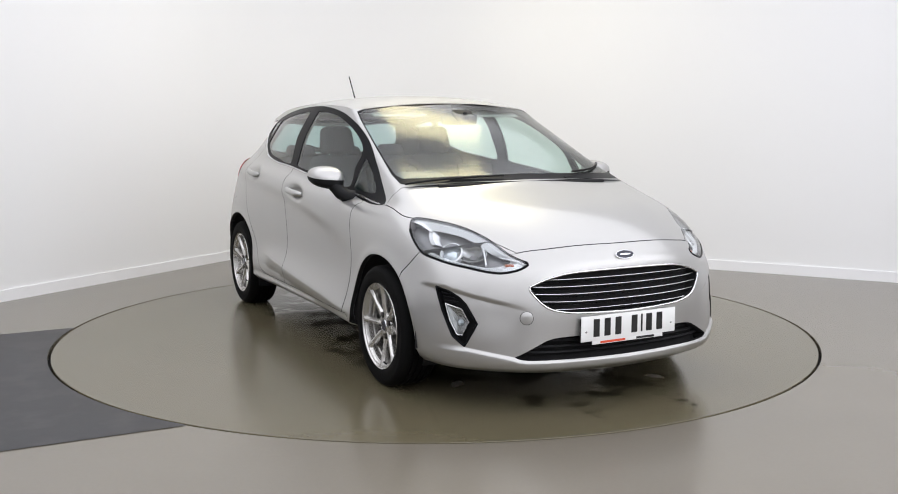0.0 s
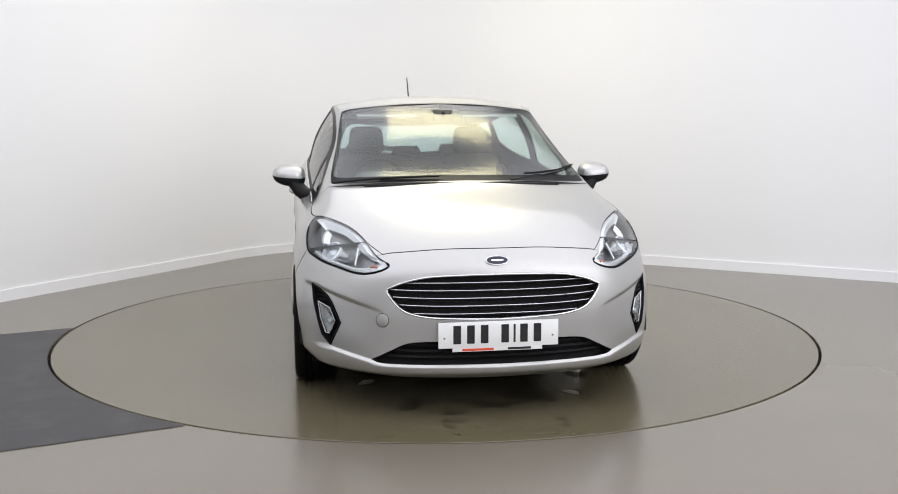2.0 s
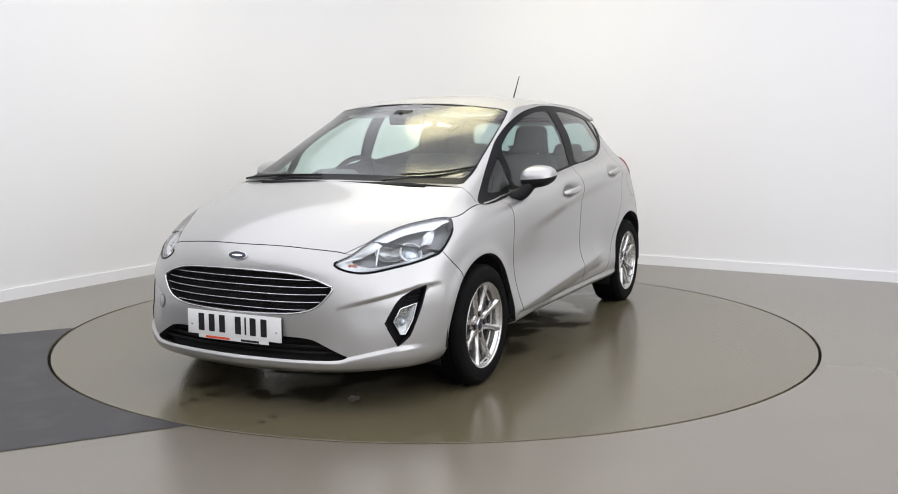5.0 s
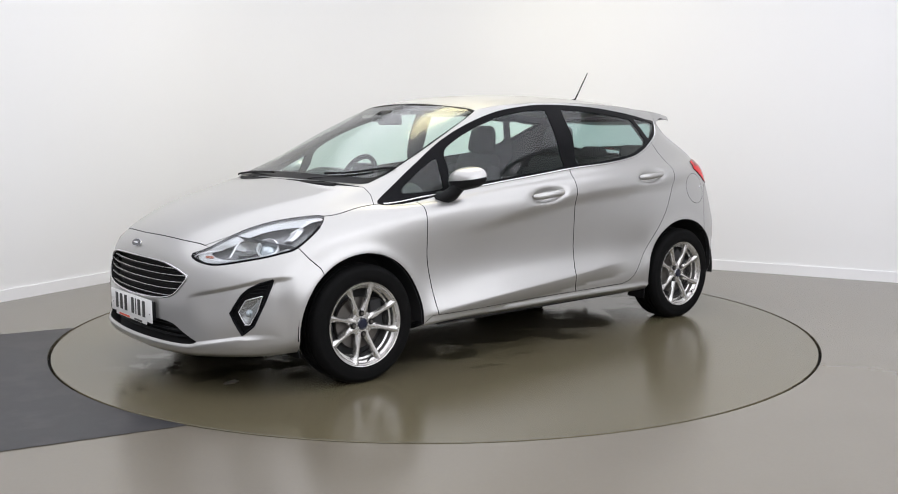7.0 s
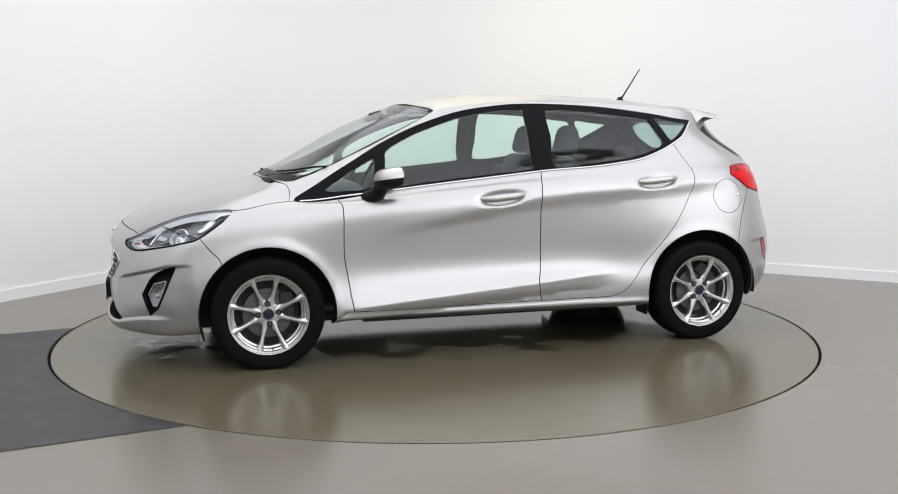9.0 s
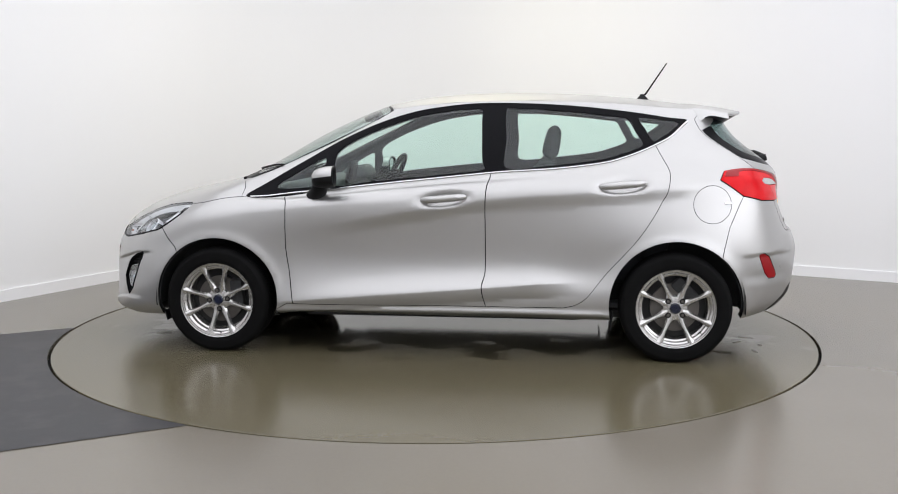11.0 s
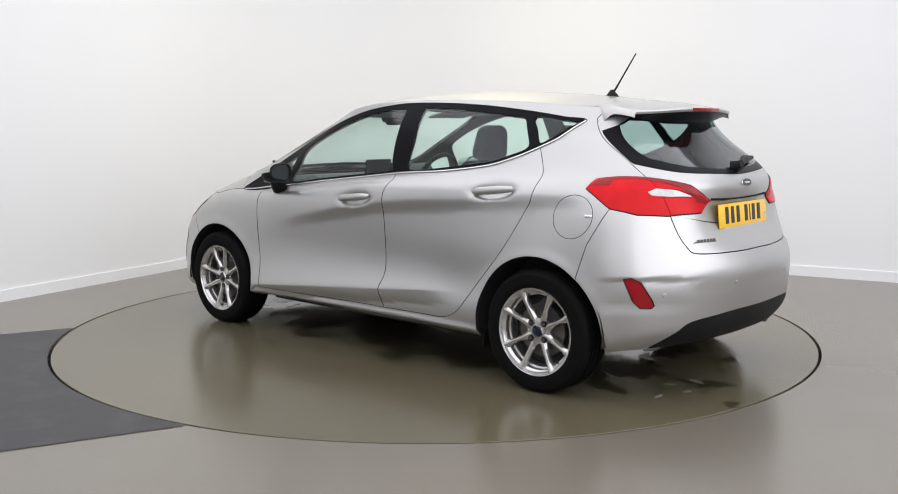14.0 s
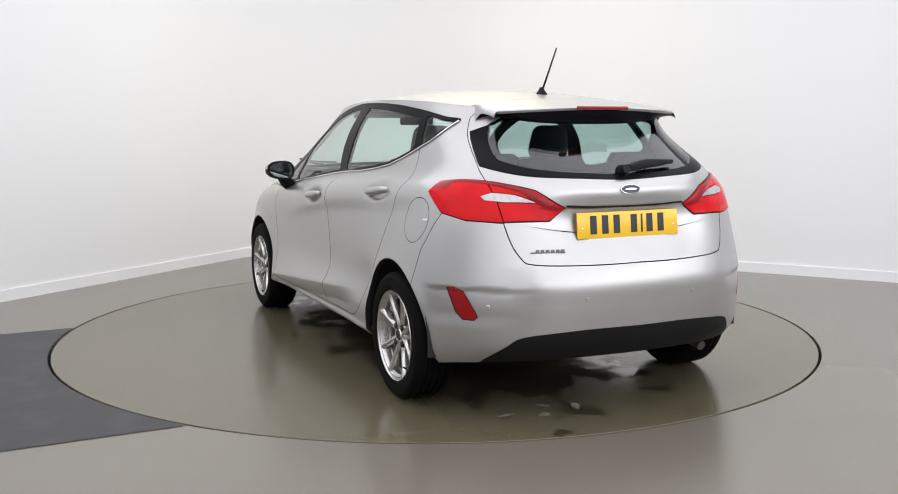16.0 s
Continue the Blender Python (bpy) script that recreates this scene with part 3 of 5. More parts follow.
# outlines on the left flank, in metres of the car's own space
HEADLAMP = loop([(1.943, .455, .647), (1.881, .498, .683), (1.741, .553, .753), (1.599, .624, .799), (1.462, .707, .82), (1.408, .747, .817), (1.449, .782, .775),
                 (1.575, .79, .687), (1.651, .763, .662), (1.777, .678, .632), (1.895, .562, .611)])
TAIL = straight([(-1.465, .762, .96), (-1.49, .715, 1.005), (-1.64, .62, 1.015), (-1.74, .515, .996), (-1.796, .424, .972), (-1.839, .305, .897), (-1.841, .377, .848),
             (-1.772, .583, .843), (-1.689, .694, .851), (-1.585, .757, .877)])
TAIL_CLEAR = straight([(-1.690, .626, .944), (-1.710, .585, .959), (-1.764, .503, .953), (-1.796, .446, .932), (-1.805, .418, .921), (-1.756, .552, .924), (-1.711, .618, .930)], 4)
FOG = straight([(1.700, .780, .541), (1.766, .739, .524), (1.80, .716, .504), (1.826, .700, .478), (1.870, .666, .394), (1.826, .703, .292), (1.787, .740, .335), (1.745, .776, .448)], 4)
REFLECTOR = curve_through(locate([(-1.677, .78, .574), (-1.705, .76, .578), (-1.738, .734, .56), (-1.776, .696, .478), (-1.783, .689, .455), (-1.772, .70, .443), (-1.738, .735, .444), (-1.712, .757, .475)]), 1, True)
half = curve_through(locate([(1.978, .467, .556), (2.0, .40, .585), (2.016, .30, .607), (2.035, .15, .615), (2.041, 0, .617)]), 5)
low_half = curve_through(locate([(2.062, 0, .428), (2.05, .18, .432), (2.034, .32, .442), (2.014, .404, .469), (1.985, .46, .53), (1.978, .467, .556)]), 5)
GRILLE = np.concatenate([half, low_half[:-1]])
half = curve_through(locate([(1.968, .53, .250), (2.01, .442, .30), (2.028, .367, .328), (2.05, .2, .333), (2.061, 0, .334)]), 5)
low_half = curve_through(locate([(2.06, 0, .236), (2.05, .25, .237), (1.985, .48, .242), (1.968, .53, .250)]), 5)
MOUTH = np.concatenate([half, low_half[:-1]])
DLO = loop([(1.074, .857), (.949, .955), (.77, 1.06), (.579, 1.168), (.388, 1.254), (.197, 1.316), (-.058, 1.358), (-.304, 1.369), (-.63, 1.357), (-.952, 1.325), (-1.2, 1.288),
            (-1.318, 1.268), (-1.229, 1.193), (-1.136, 1.142), (-.993, 1.084), (-.858, 1.048), (-.605, 1.018), (-.29, .998), (.134, .955), (.629, .900)])
PANE_QUARTERLIGHT = loop([(.665, .925), (.66, 1.00), (.655, 1.075), (.74, 1.035), (.86, .965), (.93, .912), (.80, .908)], 3)
PANE_FRONT = loop([(.605, .922), (.60, 1.02), (.585, 1.115), (.49, 1.175), (.37, 1.228), (.19, 1.288), (-.02, 1.328), (-.17, 1.338), (-.212, 1.325), (-.215, 1.2), (-.222, 1.05), (-.225, 1.012), (-.1, .995), (.134, .972), (.4, .944)], 4)
PANE_REAR = loop([(-.352, 1.02), (-.348, 1.18), (-.345, 1.33), (-.37, 1.340), (-.55, 1.334), (-.75, 1.316), (-.93, 1.294), (-1.0, 1.28), (-1.04, 1.215), (-1.07, 1.145), (-.98, 1.103), (-.85, 1.066), (-.6, 1.036)], 4)
PANE_QUARTER = loop([(-1.055, 1.29), (-1.085, 1.23), (-1.125, 1.165), (-1.17, 1.182), (-1.235, 1.225), (-1.278, 1.262), (-1.17, 1.277)], 3)
FRONT_GAP = [(.829, .885), (.85, .79), (.851, .70), (.85, .576), (.832, .453), (.814, .326), (.806, .283)]
MID_GAP = [(-.268, .999), (-.244, .851), (-.244, .69), (-.244, .474), (-.226, .385), (-.248, .283)]
REAR_GAP = [(-1.136, 1.142), (-1.185, 1.055), (-1.203, .936), (-1.165, .846), (-1.086, .709), (-.902, .489), (-.794, .352), (-.728, .302), (-.66, .284)]
LINE_F, LINE_M, LINE_R = line(FRONT_GAP), line(MID_GAP), line(REAR_GAP)
BELT_F = locate([(.134, .955), (.629, .900)])
BELT_R = locate([(-1.0, 1.09), (-.858, 1.05), (-.605, 1.022)])
FRONT_DOOR = np.concatenate([LINE_F, line([(.806, .283), (.3, .281), (-.248, .283)], 4), LINE_M[::-1], BELT_F])
REAR_DOOR = np.concatenate([LINE_M, line([(-.248, .283), (-.45, .283), (-.66, .284)], 4), LINE_R[::-1], BELT_R])
BONNET_EDGE = curve_through(locate([(1.978, 0, .721), (1.961, .221, .719), (1.908, .417, .702), (1.885, .475, .692)]), 5)
BONNET_SIDE = curve_through(locate([(1.885, .475, .692), (1.741, .560, .751), (1.599, .632, .797), (1.462, .712, .818), (1.408, .747, .819), (1.307, .768, .832), (1.12, .757, .860)]), 5)
COWL_V = 6.93
BONNET = np.concatenate([BONNET_EDGE, BONNET_SIDE, locate([(1.11, .72, .91)]), np.array([(3.95, COWL_V), (0, COWL_V)])])
BUMP_SEAM = locate([(1.575, .79, .687), (1.53, .818, .63), (1.482, .838, .583), (1.42, .86, .45), (1.42, .84, .25)])
FRONT_BUMPER = np.concatenate([[(0, 0)], BONNET_EDGE, locate([(1.80, .60, .66), (1.651, .74, .68)]), BUMP_SEAM, [(BUMP_SEAM[-1][0], 0)]])
WING = np.concatenate([BUMP_SEAM[::-1], BONNET_SIDE[4:], locate([(1.06, .762, .86)]), LINE_F, locate([(.84, .284), (.95, .24), (1.1, .24)])])
REAR_SEAM = locate([(-1.585, .757, .877), (-1.561, .782, .83), (-1.51, .823, .718), (-1.482, .846, .602), (-1.45, .86, .45), (-1.45, .82, .25)])
REAR_BUMPER = np.concatenate([REAR_SEAM, [(REAR_SEAM[-1][0], 0), (NU, 0), (NU, 4.6)], locate([(-1.80, .5, .83), (-1.70, .68, .855)])])
GATE_SIDE = curve_through(locate([(-1.352, .505, 1.272), (-1.45, .566, 1.17), (-1.60, .595, 1.068), (-1.68, .592, 1.003), (-1.784, .566, .838), (-1.842, .522, .705), (-1.875, .463, .672), (-1.93, .2, .658), (-1.94, 0, .656)]), 5)
TAILGATE = np.concatenate([GATE_SIDE, [(NU, NV), (12.1, NV)]])
REAR_PANE = np.concatenate([curve_through(locate([(-1.40, .535, 1.222), (-1.455, .552, 1.168), (-1.58, .582, 1.082), (-1.62, .570, 1.062), (-1.732, .475, 1.036), (-1.812, .25, 1.021), (-1.837, 0, 1.012)]), 5), [(NU, NV), (13.3, NV)], locate([(-1.45, .475, 1.245)])])
REAR_CLEAR = np.concatenate([curve_through(locate([(-1.42, .43, 1.225), (-1.50, .487, 1.155), (-1.60, .505, 1.092), (-1.64, .49, 1.078), (-1.73, .41, 1.062), (-1.795, .22, 1.05), (-1.815, 0, 1.046)]), 5), [(NU, 8.8), (13.1, 8.8)]])
SCREEN = np.array([(0, 6.97), (2, 6.97), (3.6, 6.98), (3.86, 7.03), (3.97, 7.3), (3.97, 8), (3.95, 8.7), (3.85, 8.93), (3.4, 8.98), (2, 8.99), (0, 8.99)])
SCREEN_CLEAR = np.array([(0, 7.12), (2, 7.12), (3.6, 7.14), (3.8, 7.25), (3.88, 7.5), (3.89, 8.65), (3.78, 8.88), (3.3, 8.95), (2, 8.965), (0, 8.965)])
DIFFUSER = np.concatenate([curve_through(locate([(-1.75, .645, .262), (-1.83, .58, .33), (-1.885, .52, .372), (-1.94, .322, .392), (-1.965, .12, .397), (-1.968, 0, .397)]), 4), [(NU, 0), (12.0, 0)]])
FUEL = np.array([locate([(-1.423 + .098 * math.cos(a), .836 + .098 * math.sin(a))])[0] for a in np.linspace(0, 2 * math.pi, 28, endpoint=False)])


def arch(cx, cz, r, low):
    a = [(cx + r * math.cos(t), cz + r * math.sin(t)) for t in np.linspace(radians(-18), radians(198), 40)]
    return np.concatenate([locate(a), locate([(a[-1][0] + .005, low + .03)]) * (1, 0), locate([(a[0][0] - .005, low + .03)]) * (1, 0)])


ARCH_F, ARCH_R = arch(1.2465, .288, .347, .19), arch(-1.2465, .298, .347, .20)

# what lies where, the later over the earlier
REGIONS = [("body_side", None), ("front_bumper", FRONT_BUMPER), ("bonnet", BONNET), ("front_wing", WING), ("front_door", FRONT_DOOR), ("rear_door", REAR_DOOR),
           ("rear_bumper", REAR_BUMPER), ("tailgate", TAILGATE), ("screen_border", SCREEN), ("windscreen", SCREEN_CLEAR), ("rear_window", REAR_PANE), ("rear_clear", REAR_CLEAR), ("window_trim", DLO),
           ("quarterlight", PANE_QUARTERLIGHT), ("front_window", PANE_FRONT), ("rear_side_window", PANE_REAR), ("quarter_window", PANE_QUARTER),
           ("grille", GRILLE), ("mouth", MOUTH), ("fog_lamp", FOG), ("reflector", REFLECTOR), ("diffuser", DIFFUSER), ("fuel_flap", FUEL),
           ("headlamp", HEADLAMP), ("tail_lamp", TAIL), ("tail_clear", TAIL_CLEAR), ("arch", ARCH_F), ("arch", ARCH_R)]


def inside(poly, pts):
    """Even-odd test of many points in one polygon."""
    x, y = pts[:, 0], pts[:, 1]
    hit = np.zeros(len(pts), bool)
    q = np.roll(poly, 1, 0)
    for (x1, y1), (x2, y2) in zip(poly, q):
        if y1 != y2:
            hit ^= ((y1 > y) != (y2 > y)) & (x < (x2 - x1) * (y - y1) / (y2 - y1) + x1)
    return hit


def triangulate():
    from mathutils.geometry import delaunay_2d_cdt
    verts, edges = [], []
    su, sv = 1.0, 0.62
    def chain(poly, closed=True):
        first = len(verts)
        verts.extend((float(a) * su, float(b) * sv) for a, b in poly)
        n = len(poly)
        edges.extend((first + i, first + (i + 1) % n) for i in range(n if closed else n - 1))
    chain([(0, 0), (NU, 0), (NU, NV), (0, NV)])
    for _, poly in REGIONS:
        if poly is not None:
            chain(np.clip(poly, (0, 0), (NU, NV)))
    # lines along the pressed creases keep their edges crisp
    for xs, zs, a, b, offs in ((SHOULDER_X, SHOULDER_Z, -1.45, .75, (.025, 0, -.018, -.036, -.07)), (CREASE_X, CREASE_Z, -.75, .80, (.05, .022, .008, 0, -.008, -.02, -.036))):
        for o in offs:
            x = np.linspace(a, b, 50)
            chain(locate(np.stack([x, np.interp(x, xs, zs) + o], 1)), False)
    for cx, cz in ((-.02, .862), (-.965, .937)):
        for k in (.4, .7, 1.0, 1.25):
            t = np.linspace(0, 2 * math.pi, 30, endpoint=False)
            chain(locate(np.stack([cx + .115 * k * np.cos(t), cz - .09 * .115 * k * np.cos(t) + .036 * k * np.sin(t)], 1)))
    for z0 in (.905, .898, .891):
        chain(locate([(-1.85, y, z0) for y in np.linspace(.02, .37, 12)]), False)
    for z0 in (.578, .572, .566):
        chain(locate([(-1.86 + .12 * k, .60 + .19 * k, z0) for k in np.linspace(0, 1.4, 12)]), False)
    for drop in (-.004, .002, .009, .016, .023):
        chain(locate([(y, np.interp(y, BROW_Y, BROW_Z) - drop) for y in np.linspace(.50, .74, 14)], True), False)
    for drop in (-.004, .003, .010, .016):
        chain(locate([(y, np.interp(y, LIP_Y, LIP_Z) - drop) for y in np.linspace(.02, .70, 24)], True), False)
    marks = np.array(verts)
    gu, gv = [a.ravel() for a in np.meshgrid(np.linspace(0, NU, NU * 11 + 1), np.linspace(0, NV, NV * 9 + 1), indexing="ij")]
    g = np.stack([gu * su, gv * sv], 1)
    # keep the grid clear of the outlines
    keep = np.ones(len(g), bool)
    segs = np.array(edges)
    for a, b in segs[4:]:
        p, q = marks[a], marks[b]
        if any(abs(p[k] - e) < 1e-3 and abs(q[k] - e) < 1e-3 for k, e in ((0, 0), (0, NU * su), (1, 0), (1, NV * sv))):
            continue
        lo, hi = np.minimum(p, q) - 0.035, np.maximum(p, q) + 0.035
        near = np.where(keep & (g > lo).all(1) & (g < hi).all(1))[0]
        if len(near):
            d = q - p
            t = np.clip(((g[near] - p) @ d) / max(d @ d, 1e-9), 0, 1)
            keep[near[np.linalg.norm(g[near] - p - t[:, None] * d, axis=1) < 0.03]] = False
    verts.extend(map(tuple, g[keep]))
    v, _, f, *_ = delaunay_2d_cdt([Vector(q) for q in verts], edges, [], 0, 1e-4)
    v = np.array([tuple(q) for q in v]) / (su, sv)
    return v, np.array([tuple(t) for t in f if len(t) == 3])


UV, TRIS = triangulate()
UV = np.clip(UV, (0, 0), (NU, NV))
UV[UV[:, 0] < 0.006, 0], UV[UV[:, 0] > NU - 0.006, 0] = 0, NU
POINTS, NORMALS = body(UV[:, 0], UV[:, 1]), body_normal(UV[:, 0], UV[:, 1])
MIDLINE = (UV[:, 0] < 1e-4) | (UV[:, 0] > NU - 1e-4)
POINTS[MIDLINE, 1], NORMALS[MIDLINE, 1] = 0, 0
NORMALS /= np.linalg.norm(NORMALS, axis=1)[:, None]
centre = UV[TRIS].mean(1)
KIND = np.zeros(len(TRIS), int)
for i, (label, poly) in enumerate(REGIONS):
    if poly is not None:
        KIND[inside(poly, centre)] = i
NAMES = np.array([r[0] for r in REGIONS])[KIND]
on_gate = inside(TAILGATE, centre)
NAMES = NAMES.astype('U24')
NAMES[(NAMES == 'tail_lamp') & on_gate] = 'tail_lamp_inner'
flat = (UV[TRIS][:, :, 0].max(1) - UV[TRIS][:, :, 0].min(1) < 1e-6)
TRIS, NAMES, centre = TRIS[~flat], NAMES[~flat], centre[~flat]
# each triangle faces outwards
a, b, c = POINTS[TRIS[:, 0]], POINTS[TRIS[:, 1]], POINTS[TRIS[:, 2]]
cr = np.cross(b - a, c - a)
flip = (cr * NORMALS[TRIS[:, 0]]).sum(1) < 0
TRIS[flip] = TRIS[flip][:, ::-1]


def panel_data(names, both):
    """Triangles, points and normals of a region; both: joined with its mirror image over the centre line."""
    tri = TRIS[np.isin(NAMES, names)]
    used, inv = np.unique(tri, return_inverse=True)
    tri = inv.reshape(-1, 3)
    p, n, mid = POINTS[used].copy(), NORMALS[used].copy(), MIDLINE[used]
    if both:
        k = np.where(mid, np.arange(len(used)), len(used) + np.cumsum(~mid) - 1)
        p = np.concatenate([p, p[~mid] * (1, -1, 1)])
        n = np.concatenate([n, n[~mid] * (1, -1, 1)])
        tri = np.concatenate([tri, k[tri][:, ::-1]])
    return tri, p, n


def border(tri):
    seen = {}
    for t in tri:
        for i in range(3):
            a, b = int(t[i]), int(t[(i + 1) % 3])
            seen[(a, b)] = True
    return [(a, b) for a, b in seen if (b, a) not in seen]


def panel(name, names, material, parent, both=False, gap=0.0026, rim=0.014, lift=0.0, label="", turned=True):
    """A body panel with its edges turned in, a small gap to its neighbours all round."""
    tri, p, n = panel_data(names, both)
    edge = border(tri)
    push = np.zeros_like(p)
    for a, b in edge:
        w = np.cross(n[a] + n[b], p[b] - p[a])
        w /= np.linalg.norm(w) + 1e-12
        push[a] += w
        push[b] += w
    size = np.linalg.norm(push, axis=1)
    on = size > 1e-9
    push[on] /= size[on][:, None]
    q = p + push * gap + n * lift
    verts, nors, faces = [q], [n], [tri]
    total = len(q)
    if turned and edge:
        ids = np.array(sorted({a for e in edge for a in e}))
        pos = {int(k): i for i, k in enumerate(ids)}
        m = len(ids)
        verts += [q[ids], q[ids] - n[ids] * rim]
        nors += [-push[ids] * 0.7 + n[ids] * 0.7, -push[ids]]
        for a, b in edge:
            i, j = total + pos[a], total + pos[b]
            faces.append(np.array([(j, i, i + m), (j, i + m, j + m)]))
    nn = np.concatenate(nors)
    nn /= np.linalg.norm(nn, axis=1)[:, None] + 1e-9
    ob = raw(name, np.concatenate(verts), np.concatenate(faces), material, parent, nn, label)
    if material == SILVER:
        # the turned-in edge is black: shade of the panel gaps put in as colour
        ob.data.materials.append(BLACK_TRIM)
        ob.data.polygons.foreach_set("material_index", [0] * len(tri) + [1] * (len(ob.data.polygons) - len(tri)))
    return ob


def liner(name, names, depth, material, parent, both=False, wall=True, label=""):
    """The back of a recess: the region's surface set in by depth, with walls up to the skin."""
    tri, p, n = panel_data(names, both)
    verts, faces = [p - n * depth], [tri]
    if wall:
        k = len(p)
        verts.append(p - n * 0.003)
        for a, b in border(tri):
            faces.append(np.array([(a, b, b + k), (a, b + k, a + k)]))
    return raw(name, np.concatenate(verts), np.concatenate(faces), material, parent, None, label)


def pair(ob):
    mirrored(ob)
    return ob


def on_body(place, lift=0.0):
    """A point of the skin nearest to a place, and its normal."""
    w = locate([place])[0]
    n = body_normal(*w)[0]
    return Vector(body(*w)[0] + n * lift), Vector(n)


def skin_pose(place, lift=0.0, up=(0, 0, 1)):
    """A pose on the skin: z outwards, y as far up as it goes."""
    q, n = on_body(place, lift)
    x = Vector(up).cross(n).normalized()
    y = n.cross(x)
    return Matrix.Translation(q) @ Matrix((x, y, n)).transposed().to_4x4()


# ---- the car
car = new("car")
tagged(car, "silver five-door hatchback car standing on the turntable", "car")
GLASSY = ["windscreen", "rear_clear", "quarterlight", "front_window", "rear_side_window", "quarter_window"]
HOLES = ["arch", "grille", "mouth", "fog_lamp", "headlamp"]

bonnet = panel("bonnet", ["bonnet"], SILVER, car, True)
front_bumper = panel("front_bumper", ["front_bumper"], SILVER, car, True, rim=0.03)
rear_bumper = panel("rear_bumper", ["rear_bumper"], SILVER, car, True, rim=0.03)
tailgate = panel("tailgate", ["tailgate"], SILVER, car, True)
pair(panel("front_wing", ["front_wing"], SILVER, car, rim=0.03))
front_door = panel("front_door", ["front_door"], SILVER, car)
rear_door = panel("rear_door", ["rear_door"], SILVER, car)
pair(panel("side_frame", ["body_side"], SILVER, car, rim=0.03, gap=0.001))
panel("fuel_flap", ["fuel_flap"], SILVER, car, gap=0.0018)
plain = panel("flank_panel", ["fuel_flap"], SILVER, car, gap=0.0, turned=False)
mirrored(plain)
bpy.data.objects.remove(plain)
panel("windscreen_border", ["screen_border"], BLACK_GLOSS, car, True, gap=0.0, lift=0.001, turned=False)
panel("windscreen", ["windscreen"], SCREEN_GLASS, car, True, gap=0.0, lift=0.001, turned=False, label="clear laminated windscreen")
panel("rear_window_edge", ["rear_window"], BLACK_GLOSS, tailgate, True, gap=0.001, label="black edge of the rear window")
panel("rear_window", ["rear_clear"], REAR_GLASS, tailgate, True, gap=0.0, turned=False, label="tinted rear window")
trim = panel("window_trim", ["window_trim"], BLACK_GLOSS, car, gap=0.0, lift=-0.002, label="gloss black window frame")
pair(trim)
panel("quarterlight", ["quarterlight"], WINDOW_GLASS, front_door, gap=0.0, lift=-0.004, turned=False)
panel("front_window", ["front_window"], WINDOW_GLASS, front_door, gap=0.0, lift=-0.005, turned=False, label="green-tinted door window")
panel("rear_side_window", ["rear_side_window"], WINDOW_GLASS, rear_door, gap=0.0, lift=-0.005, turned=False, label="green-tinted door window")
pair(panel("quarter_window", ["quarter_window"], WINDOW_GLASS, car, gap=0.0, lift=-0.005, turned=False))
panel("diffuser", ["diffuser"], BLACK_TRIM, rear_bumper, True, gap=0.001, rim=0.03, label="black plastic lower valance")
pair(panel("reflector", ["reflector"], RED_DEEP, rear_bumper, gap=0.003, lift=0.001, label="red rear reflector"))

# inner skin behind the gaps, dark, and the wheel housings
skin = [n for n in dict.fromkeys(r[0] for r in REGIONS) if n not in GLASSY + HOLES + ["screen_border"]]
tri, p, n = panel_data(skin, True)
raw("inner_shell", p - n * 0.022, tri, TRIM_GREY, car, None, "dark inner trim of the body")
for cx, cz in ((1.2465, .288), (-1.2465, .298)):
    a = np.linspace(radians(-6), radians(186), 36)
    for s in (1, -1):
        bm = bmesh.new()
        rows = [[bm.verts.new((cx + r * math.cos(t), s * y, cz + r * math.sin(t))) for t in a] for r, y in ((.360, .835), (.360, .60), (.30, .56), (.05, .56))]
        for g, h in zip(rows, rows[1:]):
            for i in range(len(a) - 1):
                bm.faces.new((g[i], g[i + 1], h[i + 1], h[i]))
        part("wheel_housing", bm, DARK_METAL, car)
under = block((3.15, 1.34, .05), pose(.15, 0, .225), .02)
part("underbody", join(under, block((1.5, 1.6, .03), pose(0, 0, .225), .01), block((.5, .9, .06), pose(1.62, 0, .215), .02), block((.30, .98, .06), pose(-1.60, 0, .32), .02)), DARK_METAL, car, "dark underside of the car")
# roof
nx, ny = 60, 30
verts, faces, nor = [], [], []
share = np.linspace(0, 1, nx + 1)
e = body(3.6 + (12.3 - 3.6) * share, np.full(nx + 1, NV))
x0, x1 = e[0], e[-1]
for j in range(ny + 1):
    b = -1 + 2 * j / ny
    f, rr = body([3.6 * abs(b)], [NV])[0], body([NU - (NU - 12.3) * abs(b)], [NV])[0]
    x = f[0] + (rr[0] - f[0]) * (e[:, 0] - x0[0]) / (x1[0] - x0[0])
    y = np.sign(b) * (f[1] + (rr[1] - f[1]) * share + (e[:, 1] - x0[1] - (x1[1] - x0[1]) * share) * abs(b))
    zx, zy = (roof_z(x + .01, y) - roof_z(x - .01, y)) / .02, (roof_z(x, y + .01) - roof_z(x, y - .01)) / .02
    verts += list(np.stack([x, y, roof_z(x, y)], 1))
    nor += list(np.stack([-zx, -zy, np.ones(nx + 1)], 1))
for j in range(ny):
    for i in range(nx):
        q = j * (nx + 1) + i
        faces.append((q, q + nx + 1, q + nx + 2, q + 1))
nor = np.array(nor)
